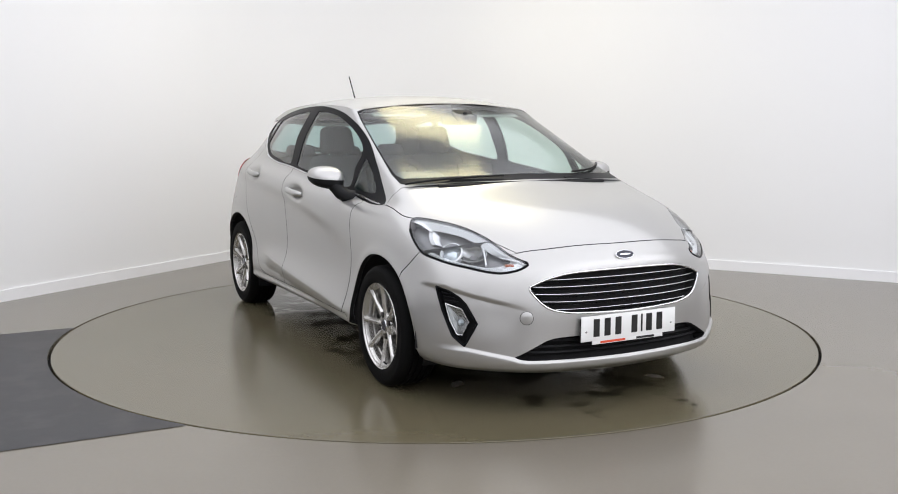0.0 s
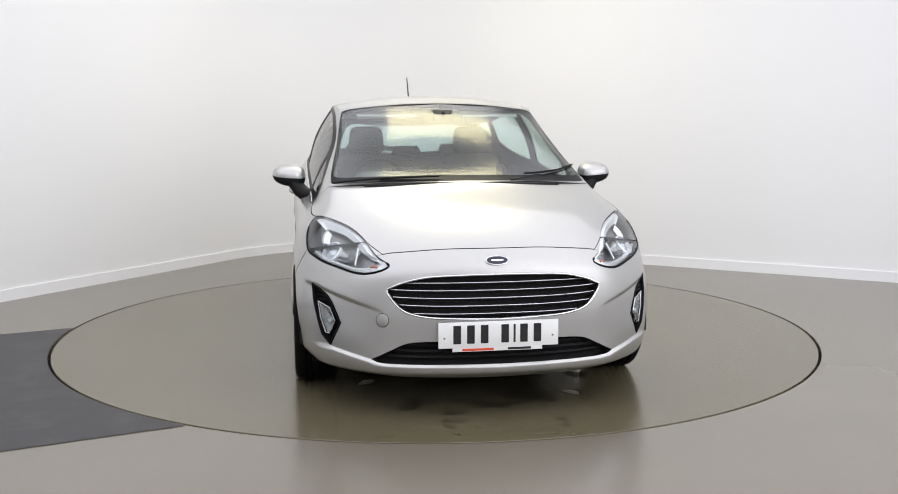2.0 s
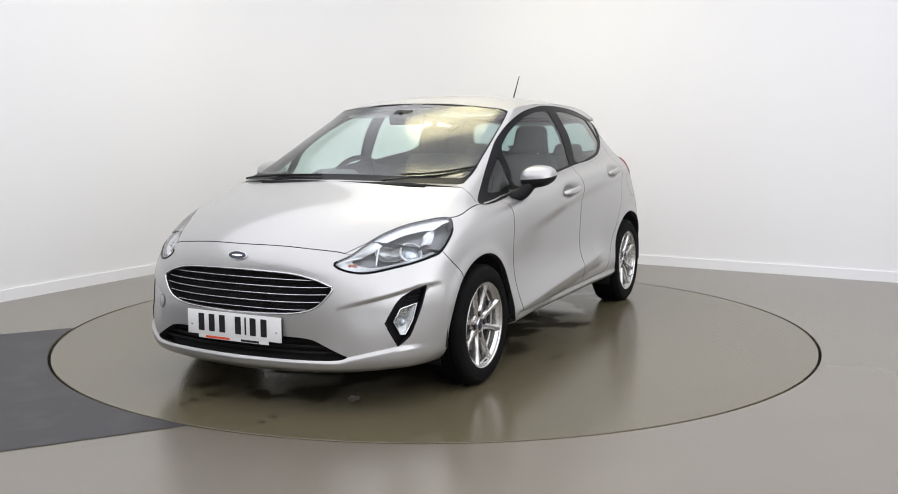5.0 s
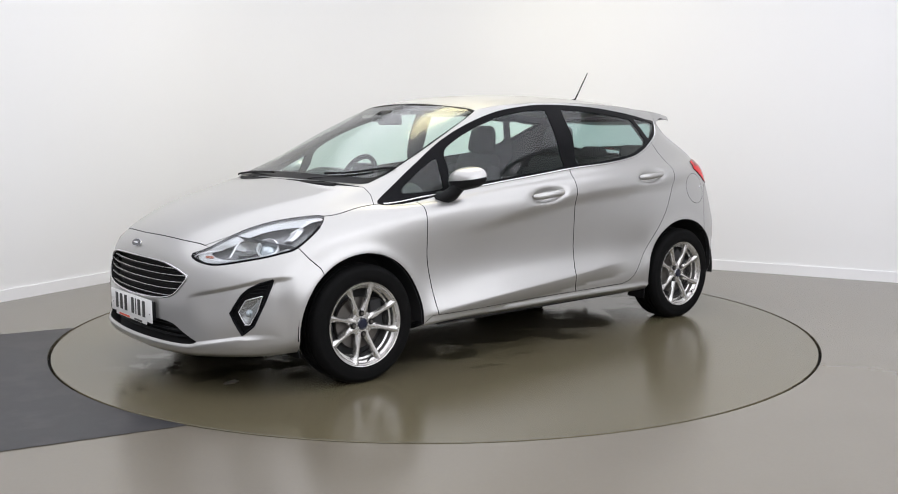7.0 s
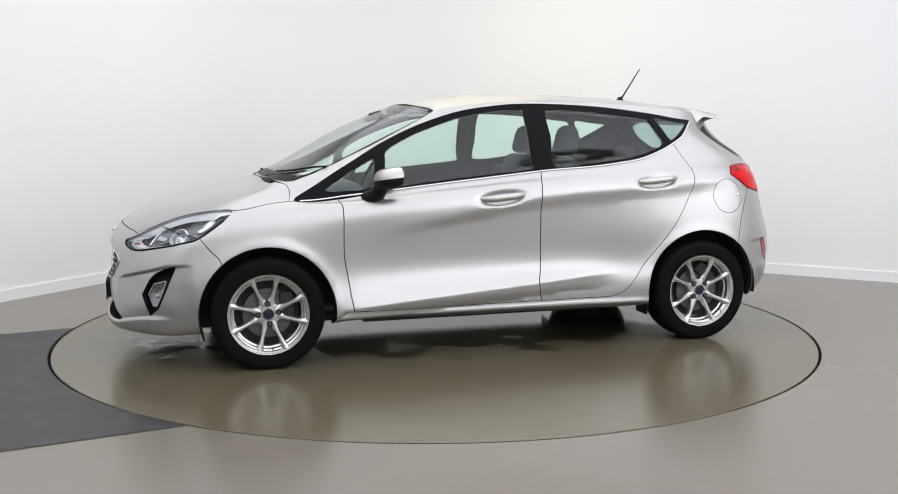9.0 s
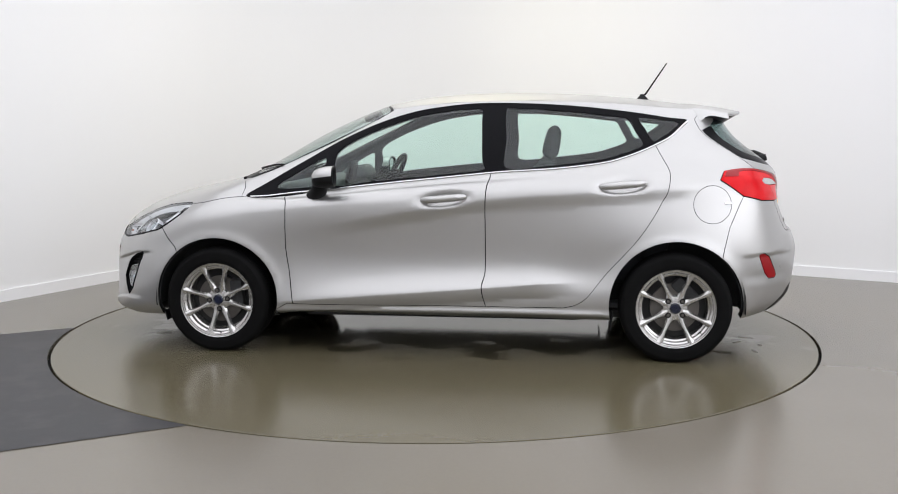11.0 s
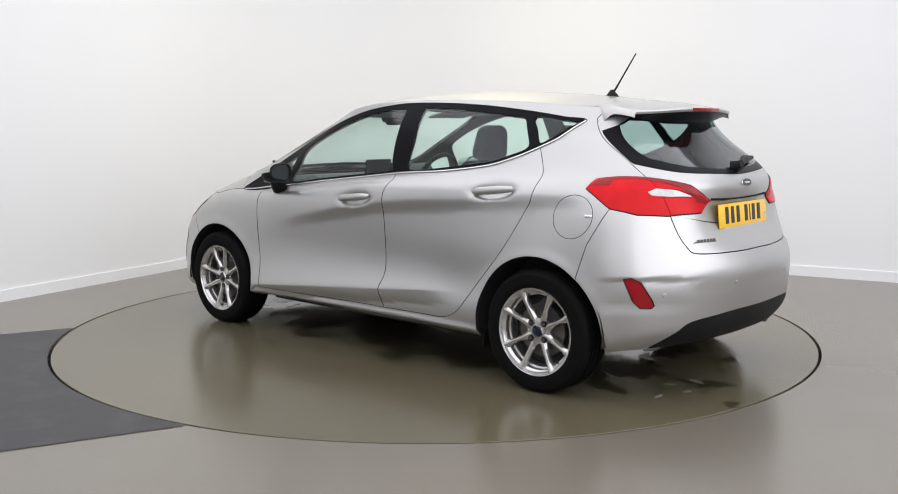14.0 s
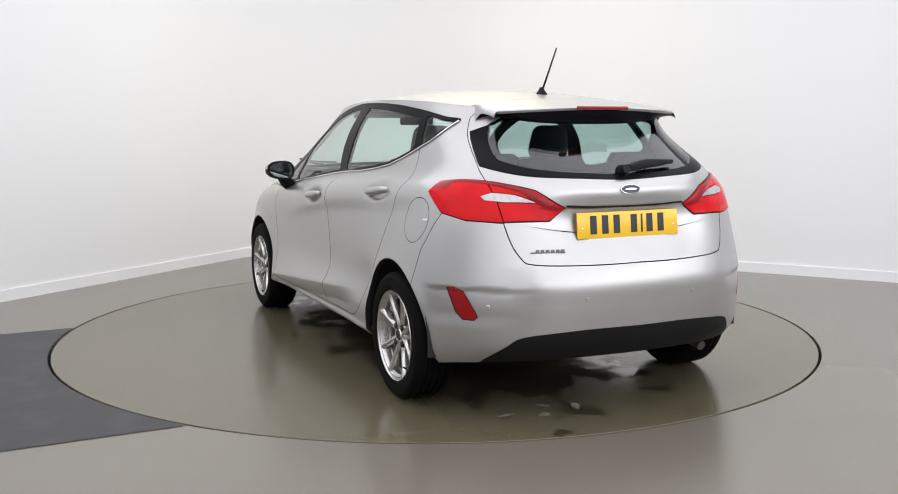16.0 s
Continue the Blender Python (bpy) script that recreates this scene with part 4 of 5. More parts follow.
roof = raw("roof", verts, faces, SILVER, car, nor / np.linalg.norm(nor, axis=1)[:, None], "plain silver roof panel")
raw("headliner", np.array(verts) - (0, 0, 0.03), faces, HEADLINER, car, None, "pale grey headliner")

# ---- lamps
for s in (1,):
    lamp = panel("headlamp", ["headlamp"], LAMP_GLASS, car, gap=0.002, turned=False, label="clear headlamp lens with chrome reflectors")
    liner("lamp_housing", ["headlamp"], 0.055, LAMP_DARK, lamp, label="dark lamp housing")
    edge = HEADLAMP
    rim3 = [Vector(q) for q in body(edge[:, 0], edge[:, 1]) - body_normal(edge[:, 0], edge[:, 1]) * 0.004]
    lower = [q for q in rim3[30:] + rim3[:3]]
    part("lamp_border", tube(lower, 0.0075, 6), BLACK_GLOSS, lamp, "black lower border")
    # day-running strip above the lower border, bright brow along the top
    inner = body(edge[:, 0], edge[:, 1])
    mid3 = inner.mean(0)
    nrm = body_normal(edge[:, 0], edge[:, 1])
    def inset(k, share, depth):
        return Vector(inner[k] + (mid3 - inner[k]) * share - nrm[k] * depth)
    n_e = len(edge)
    def ribbon(name, ks, outer, inner_, depth, label):
        """A bright moulding that follows the lamp's edge, between two insets, rising to its middle."""
        a_ = [inset(k % n_e, outer, depth + .012) for k in ks]
        b_ = [inset(k % n_e, (outer + inner_) / 2, depth) for k in ks]
        c_ = [inset(k % n_e, inner_, depth + .014) for k in ks]
        m_ = len(ks)
        faces = [(i + o, i + 1 + o, i + 1 + o + m_, i + o + m_) for o in (0, m_) for i in range(m_ - 1)]
        raw(name, a_ + b_ + c_, faces, LAMP_CHROME, lamp, None, label)
    ribbon("light_strip", range(36, n_e + 4), .05, .24, .010, "white daytime running strip")
    ribbon("brow", range(0, 27), .01, .40, .003, "bright chrome brow")
    ribbon("side_strip", range(24, 34), .34, .56, .016, "bright chrome strip")
    for place, rad in (((1.690, .702, .700), .042),):
        m = skin_pose(place, -0.035)
        part("bezel", lathe([(rad * 1.22, -.02), (rad * 1.25, .012), (rad * 1.12, .016), (rad, .004), (rad * .96, -.02)], 28, "z", m), LAMP_CHROME, lamp)
        part("projector", lathe([(.0001, .014), (rad * .4, .012), (rad * .75, .004), (rad * .97, -.012)], 28, "z", m), LENS, lamp, "glass projector lens")
    m = skin_pose((1.895, .52, .650), -0.022)
    part("indicator", block((.04, .014, .010), m, .004), AMBER, lamp, "amber indicator")
    slash = [skin_pose(q, -.022).translation for q in ((1.775, .585, .728), (1.80, .592, .700), (1.835, .605, .655))]
    part("divider", tube(slash, .004, 6), LAMP_CHROME, lamp, "chrome divider between the chambers")
    part("chamber", lathe([(.0001, -.03), (.03, -.02), (.052, .004), (.055, .004)], 24, "z", skin_pose((1.758, .630, .700), -.03) @ Matrix.Diagonal((1.2, .8, 1, 1))), FACET, lamp, "chrome dipped-beam chamber")
    mirrored(lamp)

tail = panel("tail_lamp", ["tail_lamp"], RED_LENS, car, gap=0.0018, lift=0.006, rim=0.03, label="red tail lamp lens")
panel("reversing_lens", ["tail_clear"], CLEAR_LENS, tail, gap=0.001, lift=0.006, label="clear reversing lamp lens")
panel("tail_lamp_inner", ["tail_lamp_inner"], RED_LENS, tail, gap=0.0035, lift=0.006, rim=0.03, label="red lamp on the tailgate")
te = body(TAIL[:, 0], TAIL[:, 1])
tn = body_normal(TAIL[:, 0], TAIL[:, 1])
ks = list(range(1, 22))
centre_uv = TAIL.mean(0)
band = []
for w, h in ((.05, .0062), (.10, .0085), (.26, .0085), (.32, .0064)):
    g = TAIL[ks] + (centre_uv - TAIL[ks]) * w
    band += list(body(g[:, 0], g[:, 1]) + body_normal(g[:, 0], g[:, 1]) * h)
raw("lamp_band", band, [(o * 21 + i, o * 21 + i + 1, o * 21 + i + 22, o * 21 + i + 21) for o in range(3) for i in range(20)], RED_DEEP, tail, None, "deep red upper band")
part("lamp_seal", tube([Vector(q) for q in te + tn * .001] + [Vector(te[0])], .003, 6), BLACK_TRIM, tail, "black seal")
mirrored(tail)

fog = liner("fog_lamp", ["fog_lamp"], 0.035, BLACK_TRIM, front_bumper, label="black fog lamp surround with round lamp")
lens_line = locate([(1.754, .768, .474), (1.818, .718, .454), (1.842, .694, .402), (1.820, .712, .340), (1.801, .730, .340), (1.776, .757, .402)])
lens_p, lens_n = body(lens_line[:, 0], lens_line[:, 1]), body_normal(lens_line[:, 0], lens_line[:, 1])
lens_mid, lens_out = lens_p.mean(0), lens_n.mean(0)
ring_faces = [(k, (k + 1) % 6, 6) for k in range(6)]
raw("fog_reflector", np.concatenate([lens_p - lens_n * .012, [lens_mid - lens_out * .034 + (0, 0, .012)]]), ring_faces, FACET, fog, None, "faceted chrome fog lamp reflector")
part("fog_bulb", lathe([(.0001, .012), (.010, .009), (.016, 0), (.018, -.012)], 16, "z", skin_pose((1.808, .722, .392), -.022)), LENS, fog)
raw("fog_lens", np.concatenate([lens_p - lens_n * .008, [lens_mid - lens_out * .004]]), ring_faces, LAMP_GLASS, fog, None, "clear fog lamp glass")
part("fog_bezel", tube([Vector(q) for q in lens_p - lens_n * .008] + [Vector((lens_p - lens_n * .008)[0])], .003, 6), SATIN, fog)
for k in range(3):
    g = locate([(1.80 - .018 * k, .724 + .011 * k, .484 + .016 * k), (1.748 - .011 * k, .768 + .006 * k, .488 + .018 * k)])
    q = body(g[:, 0], g[:, 1]) - body_normal(g[:, 0], g[:, 1]) * .012
    part("fog_slat", tube([Vector(w) for w in q], .004, 6), BLACK_GLOSS, fog)
fe, fn = body(FOG[:, 0], FOG[:, 1]), body_normal(FOG[:, 0], FOG[:, 1])
part("fog_frame", tube([Vector(q) for q in fe - fn * .002] + [Vector((fe - fn * .002)[0])], .006, 6), BLACK_GLOSS, fog)
mirrored(fog)

# ---- grille, mouth, plates and badges
grille = liner("grille", ["grille"], 0.045, GAP, front_bumper, True, label="black grille with thin chrome bars")
def half_width(outline, z):
    """How far from the middle an outline on the nose reaches at height z."""
    u = np.linspace(0, 4, 300)
    best = 0
    v = np.array([locate([(2.04, 0.0, z)])[0][1]])
    p = body(u, np.full(300, v[0]))
    k = inside(outline, np.stack([np.maximum(u, 1e-3), np.full(300, v[0])], 1))
    return (u[k].max() if k.any() else 0), v[0]


for k, z in enumerate((.447, .480, .513, .546, .579)):
    reach, v = half_width(GRILLE, z)
    us = np.linspace(0, reach * .985, 14)
    q = body(us, np.full(14, v)) - body_normal(us, np.full(14, v)) * .012
    path = [Vector(w * (1, -1, 1)) for w in q[:0:-1]] + [Vector(w) for w in q]
    part("grille_bar", tube([w - Vector((.010, 0, .006)) for w in path], .007, 8, .8), BLACK_GLOSS, grille, "gloss black grille bar")
    part("chrome_strip", tube([w + Vector((.004, 0, .004)) for w in path], .0019, 6), SATIN, grille, "thin chrome strip")
ge, gn = body(GRILLE[:, 0], GRILLE[:, 1]), body_normal(GRILLE[:, 0], GRILLE[:, 1])
chain3 = ge + gn * .001
a_ = int(np.where(np.abs(chain3[:, 1]) < 2e-3)[0][0])
seq = np.concatenate([chain3[a_ + 1:], chain3[:a_ + 1]])
full = [Vector(q) for q in seq] + [Vector(q * (1, -1, 1)) for q in seq[::-1]]
part("grille_frame", tube(full + [full[0]], .005, 8), SATIN, grille, "satin chrome grille frame")
mouth = liner("lower_intake", ["mouth"], 0.06, GAP, front_bumper, True, label="black lower air intake")
for z in (.262, .288, .314):
    reach, v = half_width(MOUTH, z)
    us = np.linspace(0, reach * .97, 12)
    q = body(us, np.full(12, v)) - body_normal(us, np.full(12, v)) * .03
    part("intake_bar", tube([Vector(w * (1, -1, 1)) for w in q[:0:-1]] + [Vector(w) for w in q], .007, 6), BLACK_TRIM, mouth)


def number_plate(m, face, parent, label):
    """A plate of 520 by 111 mm; m: its middle, z outwards, y up. Its characters are plain bars."""
    plate = part("number_plate", prism([(x * .26, y * .0555) for x, y in ((-1, -1), (1, -1), (1, 1), (-1, 1))], .006, m, .0015), face, parent, label)
    part("plate_strip", prism([(-.20, -.072), (.19, -.072), (.19, -.05), (-.20, -.05)], .005, m, .001), PLATE_WHITE, plate, "white strip below the plate")
    x = -.205
    for w in (.05, .05, .05, 0, .05, .014, .05, .05):
        if w:
            part("plate_bar", block((w * .66, .079, .002), m @ pose(x + w / 2, .002, .0068), .0008, 1), PLATE_BLACK, plate)
            x += w + .009
        else:
            x += .03
    part("strip_bar", block((.135, .010, .001), m @ pose(-.09, -.064, .0054)), PLATE_RED, plate)
    part("strip_bar", block((.10, .010, .001), m @ pose(.09, -.064, .0054)), PLATE_BLACK, plate)
    for sx in (-.235, .235):
        part("plate_screw", lathe([(.0001, .002), (.004, .0015), (.005, 0)], 12, "z", m @ pose(sx, -.012, .006)), SATIN, plate)
    return plate


fm = Matrix(((0, 0, 1, 2.066), (1, 0, 0, 0), (0, 1, 0, .365), (0, 0, 0, 1)))
plate_mount = part("plate_holder", block((.03, .5, .09), pose(2.052, 0, .365), .006), BLACK_TRIM, front_bumper)
number_plate(fm, PLATE_WHITE, front_bumper, "white front number plate with black characters")
rm = Matrix(((0, 0, -1, -1.859), (-1, 0, 0, 0), (0, 1, 0, .822), (0, 0, 0, 1))) @ pose(0, 0, 0, -6, 0, 0)
number_plate(rm, PLATE_YELLOW, tailgate, "yellow rear number plate with black characters")


def badge(m, parent, size):
    oval = [(size * math.cos(a), size * .42 * math.sin(a)) for a in np.linspace(0, 2 * math.pi, 32, endpoint=False)]
    ob = part("badge", prism(oval, .006, m, .0015), CHROME, parent, "oval chrome-edged blue badge")
    part("badge_field", prism([(x * .93, y * .88) for x, y in oval], .0015, m @ pose(0, 0, .0062)), BADGE_BLUE, ob)
    part("badge_bar", prism([(x * .58, y * .20) for x, y in oval], .001, m @ pose(0, 0, .0078)), CHROME, ob)


badge(skin_pose((2.033, .0001, .678), .001), front_bumper, .050)
badge(skin_pose((-1.873, .0001, .972), .001), tailgate, .050)
m = skin_pose((-1.868, .405, .722), .001)
model = part("model_badge", prism([(-.078, -.004), (.075, -.006), (.077, -.002), (-.074, .001)], .0015, m, .0005), DISC_STEEL, tailgate, "small grey model badge")
for k in range(6):
    part("badge_bar", block((.016, .013, .002), m @ pose(-.045 + .022 * k, .003, .001), .0006, 1), DISC_STEEL, model)
part("plate_lamp_bar", tube([Vector(body(*locate([(-1.85, y, .902)])[0])[0]) * 1 if y >= 0 else Vector(body(*locate([(-1.85, -y, .902)])[0])[0] * (1, -1, 1)) for y in np.linspace(-.30, .30, 13)], .0045, 8), BLACK_TRIM, tailgate, "black handle strip over the plate")

# parking sensors, towing eye cover, fuel flap catch
for place in ((-1.812, .655, .50), (-1.965, .27, .53)):
    for s in (1, -1):
        m = skin_pose(place, .0005)
        ob = part("parking_sensor", lathe([(.0001, .002), (.008, .002), (.010, 0)], 20, "z", m), SILVER, rear_bumper)
        if s == -1:
            mirrored(ob)
            bpy.data.objects.remove(ob)
ob = part("towing_eye_cover", lathe([(.0001, .001), (.026, .001), (.028, .0)], 28, "z", skin_pose((1.988, .487, .424), .001)), SILVER, front_bumper)
gr = part("cover_gap", lathe([(.028, .0008), (.0298, .0008)], 28, "z", skin_pose((1.988, .487, .424), .001)), BLACK_TRIM, front_bumper)
for o in (ob, gr):
    mirrored(o)
    bpy.data.objects.remove(o)
part("flap_catch", block((.035, .012, .008), skin_pose((-1.502, .797, .842), .002), .003), CHROME, car)

# ---- belt line, handles, mirrors
k0 = locate([(1.066, .859), (.85, .878), (.629, .900), (.4, .926), (.134, .954), (-.29, .997), (-.605, 1.017), (-.858, 1.047), (-.993, 1.083), (-1.136, 1.141), (-1.229, 1.192), (-1.314, 1.266)])
kk = curve_through(k0, 6)
path = [Vector(q) for q in body(kk[:, 0], kk[:, 1]) + body_normal(kk[:, 0], kk[:, 1]) * .002]
pair(part("belt_strip", tube(path, .0055, 6), SATIN, car, "thin chrome strip under the windows"))


def handle(xc, zc, slope, parent):
    us = np.linspace(-1, 1, 15)
    pts, rad = [], []
    for u in us:
        x, z = xc + .118 * u, zc - slope * .118 * u
        q, n = on_body((x, z))
        y = .0
        edge_q, _ = on_body((xc - .16, zc))
        edge_r, _ = on_body((xc + .16, zc))
        flat_y = edge_q.y + (edge_r.y - edge_q.y) * (x - xc + .16) / .32
        pts.append(Vector((x, flat_y + .026 * (1 - u ** 4) - .006, z)))
        rad.append(.0155 * (1 - .4 * u ** 6))
    ob = part("door_handle", tube(pts, rad, 12, 1.25), SILVER, parent, "silver pull handle")
    return ob


handle(-.02, .862, .09, front_door)
handle(-.965, .937, .09, rear_door)


def door_mirror(parent):
    """Wing mirror: silver cap, black lower shell and rear rim, glass and foot."""
    def at(x, y, z):
        return Vector((x + .625 - .10 * y, y + .876, z + .972 + .07 * y - .12 * x))
    def outline(k):
        w = 2 * math.pi * k / 32
        e = lambda c, q: math.copysign(abs(c) ** q, c)
        y = .090 * e(math.cos(w), .78)
        return y, .057 * e(math.sin(w), .8) * (1 - 1.7 * y)
    stations = [(-.050, .80), (-.060, .84), (-.063, .92), (-.058, .98), (-.040, 1.0), (-.012, 1.0), (.014, .95), (.034, .86), (.048, .72), (.056, .52), (.060, .25), (.061, .02)]
    both = {True: bmesh.new(), False: bmesh.new()}
    for i in range(len(stations) - 1):
        for k in range(32):
            quad = []
            for (x, sc), kk_ in ((stations[i], k), (stations[i], k + 1), (stations[i + 1], k + 1), (stations[i + 1], k)):
                y, z = outline(kk_ % 32)
                quad.append((x, y * sc - .012 * (1 - sc), z * sc))
            b_ = both[not 16 <= k < 32 and i >= 3]
            b_.faces.new([b_.verts.new(at(*q)) for q in quad])
    for b_ in both.values():
        bmesh.ops.remove_doubles(b_, verts=b_.verts[:], dist=1e-5)
        bmesh.ops.recalc_face_normals(b_, faces=b_.faces[:])
    cap = part("wing_mirror", both[True], SILVER, parent, "silver wing mirror on a black foot")
    part("mirror_shell", both[False], BLACK_TRIM, cap, "black lower mirror shell and rim")
    pane = bmesh.new()
    pane.faces.new([pane.verts.new(at(-.052, outline(k)[0] * .82, outline(k)[1] * .82)) for k in range(32)])
    part("mirror_glass", pane, MIRROR_FACE, cap, "mirror glass")
    part("mirror_foot", tube([(.70, .752, .868), (.69, .785, .872), (.665, .815, .895), (.645, .845, .935)], [.052, .048, .046, .044], 12, .8), BLACK_TRIM, cap, "black mirror foot")
    part("indicator_strip", tube([at(.052, -.03, -.022), at(.042, .03, -.020), at(.008, .078, -.018)], .005, 6), CLEAR_LENS, cap, "clear indicator strip")


door_mirror(front_door)
# seal line of the door glass
mirrored(front_door)
mirrored(rear_door)

# ---- spoiler, aerial, wipers
def spoiler_tip(y):
    return -1.652 + .115 * (abs(y) / .47) ** 3.2


bm, bm2 = bmesh.new(), bmesh.new()
rows_t, rows_b, lows = [], [], []
STREAM = [k / 12 for k in range(13)]
for g in STREAM:
    # across: over the top to the shoulder, then down the fin to its lower edge
    wide = .500 - .018 * g
    row = []
    for k in range(15):
        y = wide * math.sin(math.pi / 2 * k / 14) * .97
        start = -1.335 + .02 * (y / wide) ** 2
        x = start + (spoiler_tip(y) - start) * g
        row.append((x, y, float(roof_z(x, y)[0]) + .0015 + .004 * min(1, 5 * g) + .004 * math.sin(math.pi * g)))
    x, y, z = row[-1]
    low = .030 + .048 * math.exp(-((g - .28) / .17) ** 2)
    for share, out in ((.25, .010), (.6, .017), (1.0, .020)):
        grow = min(1, max(0, (g - .14) / .2))
        row.append((x, y + (out + low * share * .10 * (1 - g)) * grow, z - low * share * max(grow, .08)))
    lows.append(row[-1])
    rows_t.append([bm.verts.new((a, -b, c)) for a, b, c in row[:0:-1]] + [bm.verts.new(q) for q in row])
for dx, dz in ((-.003, -.007), (.003, -.017)):
    rows_t.append([bm.verts.new((v.co.x + dx, v.co.y, v.co.z + (dz if abs(v.co.y) < .47 else dz * .3))) for v in rows_t[12]])
for g, (xs, ys, zs) in list(zip(STREAM, lows))[2:]:
    xc = -1.335 + (spoiler_tip(0) + 1.335) * g + .004
    zc = float(roof_z(xc, 0)[0]) - .016 - min(.075, .26 * (1 - g))
    rows_b.append([bm2.verts.new((xc + (xs + .004 - xc) * abs(c) ** 2.4, c * (ys - .003), zc + (zs + .002 - zc) * abs(c) ** 3)) for c in np.linspace(-1, 1, 25)])
for b_, rows in ((bm, rows_t), (bm2, rows_b)):
    for g, h in zip(rows, rows[1:]):
        for i in range(len(g) - 1):
            b_.faces.new((g[i], g[i + 1], h[i + 1], h[i]))
    bmesh.ops.recalc_face_normals(b_, faces=b_.faces[:])
spoiler = part("spoiler", bm, SILVER, tailgate, "silver roof spoiler")
part("spoiler_underside", bm2, BLACK_GLOSS, spoiler, "gloss black spoiler underside")
part("brake_light", block((.012, .27, .014), pose(-1.653, 0, float(roof_z(-1.65, 0)[0]) - .003), .004), RED_DEEP, spoiler, "red high-level brake light")

zb = float(roof_z(-1.12, 0)[0])
aerial = part("aerial", lathe([(.0001, .034), (.008, .033), (.012, .022), (.022, .006), (.027, -.004)], 20, "z", pose(-1.115, 0, zb) @ Matrix.Diagonal((1.5, 1, 1, 1))), BLACK_TRIM, car, "black aerial base")
part("aerial_rod", tube([(-1.13, 0, zb + .028), (-1.155, 0, zb + .065), (-1.253, 0, 1.612)], [.006, .0048, .0035], 8), BLACK_TRIM, aerial, "thin black rod")


def wiper(points, parent, arm):
    us = curve_through(np.array([locate([q])[0] if q[1] >= 0 else locate([(q[0], -q[1], q[2])])[0] for q in points]), 8)
    sgn = [q[1] for q in points]
    sg = np.interp(np.linspace(0, 1, len(us)), np.linspace(0, 1, len(sgn)), sgn)
    q = body(us[:, 0], us[:, 1]) + body_normal(us[:, 0], us[:, 1]) * .009
    q[:, 1] *= np.sign(sg + 1e-9)
    blade = part("wiper", tube([Vector(w) for w in q], .005, 6, 1.2), BLACK_TRIM, parent, "black wiper blade")
    part("wiper_arm", tube([Vector(w) for w in arm], [.009, .008, .006], 8, .8), BLACK_TRIM, blade, "black wiper arm")


wiper([(1.13, .33, .985), (1.06, .50, .99), (.905, .648, 1.024)], car, [(1.185, .25, .970), (1.12, .42, .984), (1.01, .575, 1.008)])
wiper([(1.13, -.66, .968), (1.155, -.45, .98), (1.175, -.12, .99)], car, [(1.195, -.02, .968), (1.185, -.2, .972), (1.155, -.42, .976)])
part("cowl", tube([(1.205 - .56 * max(abs(y) - .3, 0) ** 2, y, .946) for y in np.linspace(-.5, .5, 15)], .012, 8), BLACK_TRIM, car, "black cowl below the windscreen")
# rear wiper
q, n = on_body((-1.80, .10, 1.045), .02)
rw = part("rear_wiper", tube([(-1.832, -.02, 1.06), (-1.80, -.12, 1.075), (-1.765, -.30, 1.082)], [.014, .017, .007], 8, 1.3), BLACK_TRIM, tailgate, "black rear wiper")
part("wiper_pivot", tube([(-1.80, .0, 1.045), (-1.845, .0, 1.058)], [.03, .02], 10), BLACK_TRIM, rw)

# ---- wheels: rim with eight spokes, tyre, disc
def spoke():
    """One spoke, upwards, its ridged face towards +y."""
    bm = bmesh.new()
    rings = []
    for r, w, y, d in ((.030, .050, .066, .03), (.055, .042, .067, .03), (.080, .033, .070, .03), (.115, .027, .075, .03), (.150, .027, .080, .03), (.178, .033, .085, .03), (.200, .048, .089, .03)):
        h = w / 2
        rings.append([bm.verts.new(v) for v in ((-h * .9, y - d, r), (-h, y - .012, r), (-h * .5, y - .0015, r), (0, y, r), (h * .5, y - .0015, r), (h, y - .012, r), (h * .9, y - d, r))])
    for g, k in zip(rings, rings[1:]):
        for i in range(7):
            bm.faces.new((g[i], g[(i + 1) % 7], k[(i + 1) % 7], k[i]))
    bm.faces.new(rings[0]), bm.faces.new(rings[-1][::-1])
    bmesh.ops.recalc_face_normals(bm, faces=bm.faces[:])
    return bm


TYRE = [(.204, -.085), (.215, -.095), (.24, -.1), (.262, -.098), (.278, -.088), (.2865, -.074)]
for g in (-.045, -.016, .016, .045):
    TYRE += [(.288, g - .006), (.2805, g - .004), (.2805, g + .004), (.288, g + .006)]
TYRE += [(.2865, .074), (.278, .088), (.268, .0955), (.262, .098), (.258, .0975), (.24, .1), (.225, .0985), (.2155, .095), (.208, .09), (.204, .085)]
TYRE = [(.204 + (r - .204) * 1.06, h) for r, h in TYRE]
wheel = part("wheel", lathe([(.192, -.09), (.183, -.06), (.168, -.02), (.168, .03), (.172, .046), (.180, .050), (.183, .072), (.192, .078), (.195, .086), (.2015, .0875), (.2045, .094), (.2075, .0955), (.2090, .092), (.204, .086)], 64), ALLOY, car, "silver eight-spoke alloy wheel")
part("tyre", lathe(TYRE, 72), RUBBER, wheel, "black rubber tyre")
first = part("spoke", spoke(), ALLOY, wheel)
first.matrix_basis = pose(0, 0, 0, 0, 20, 0)
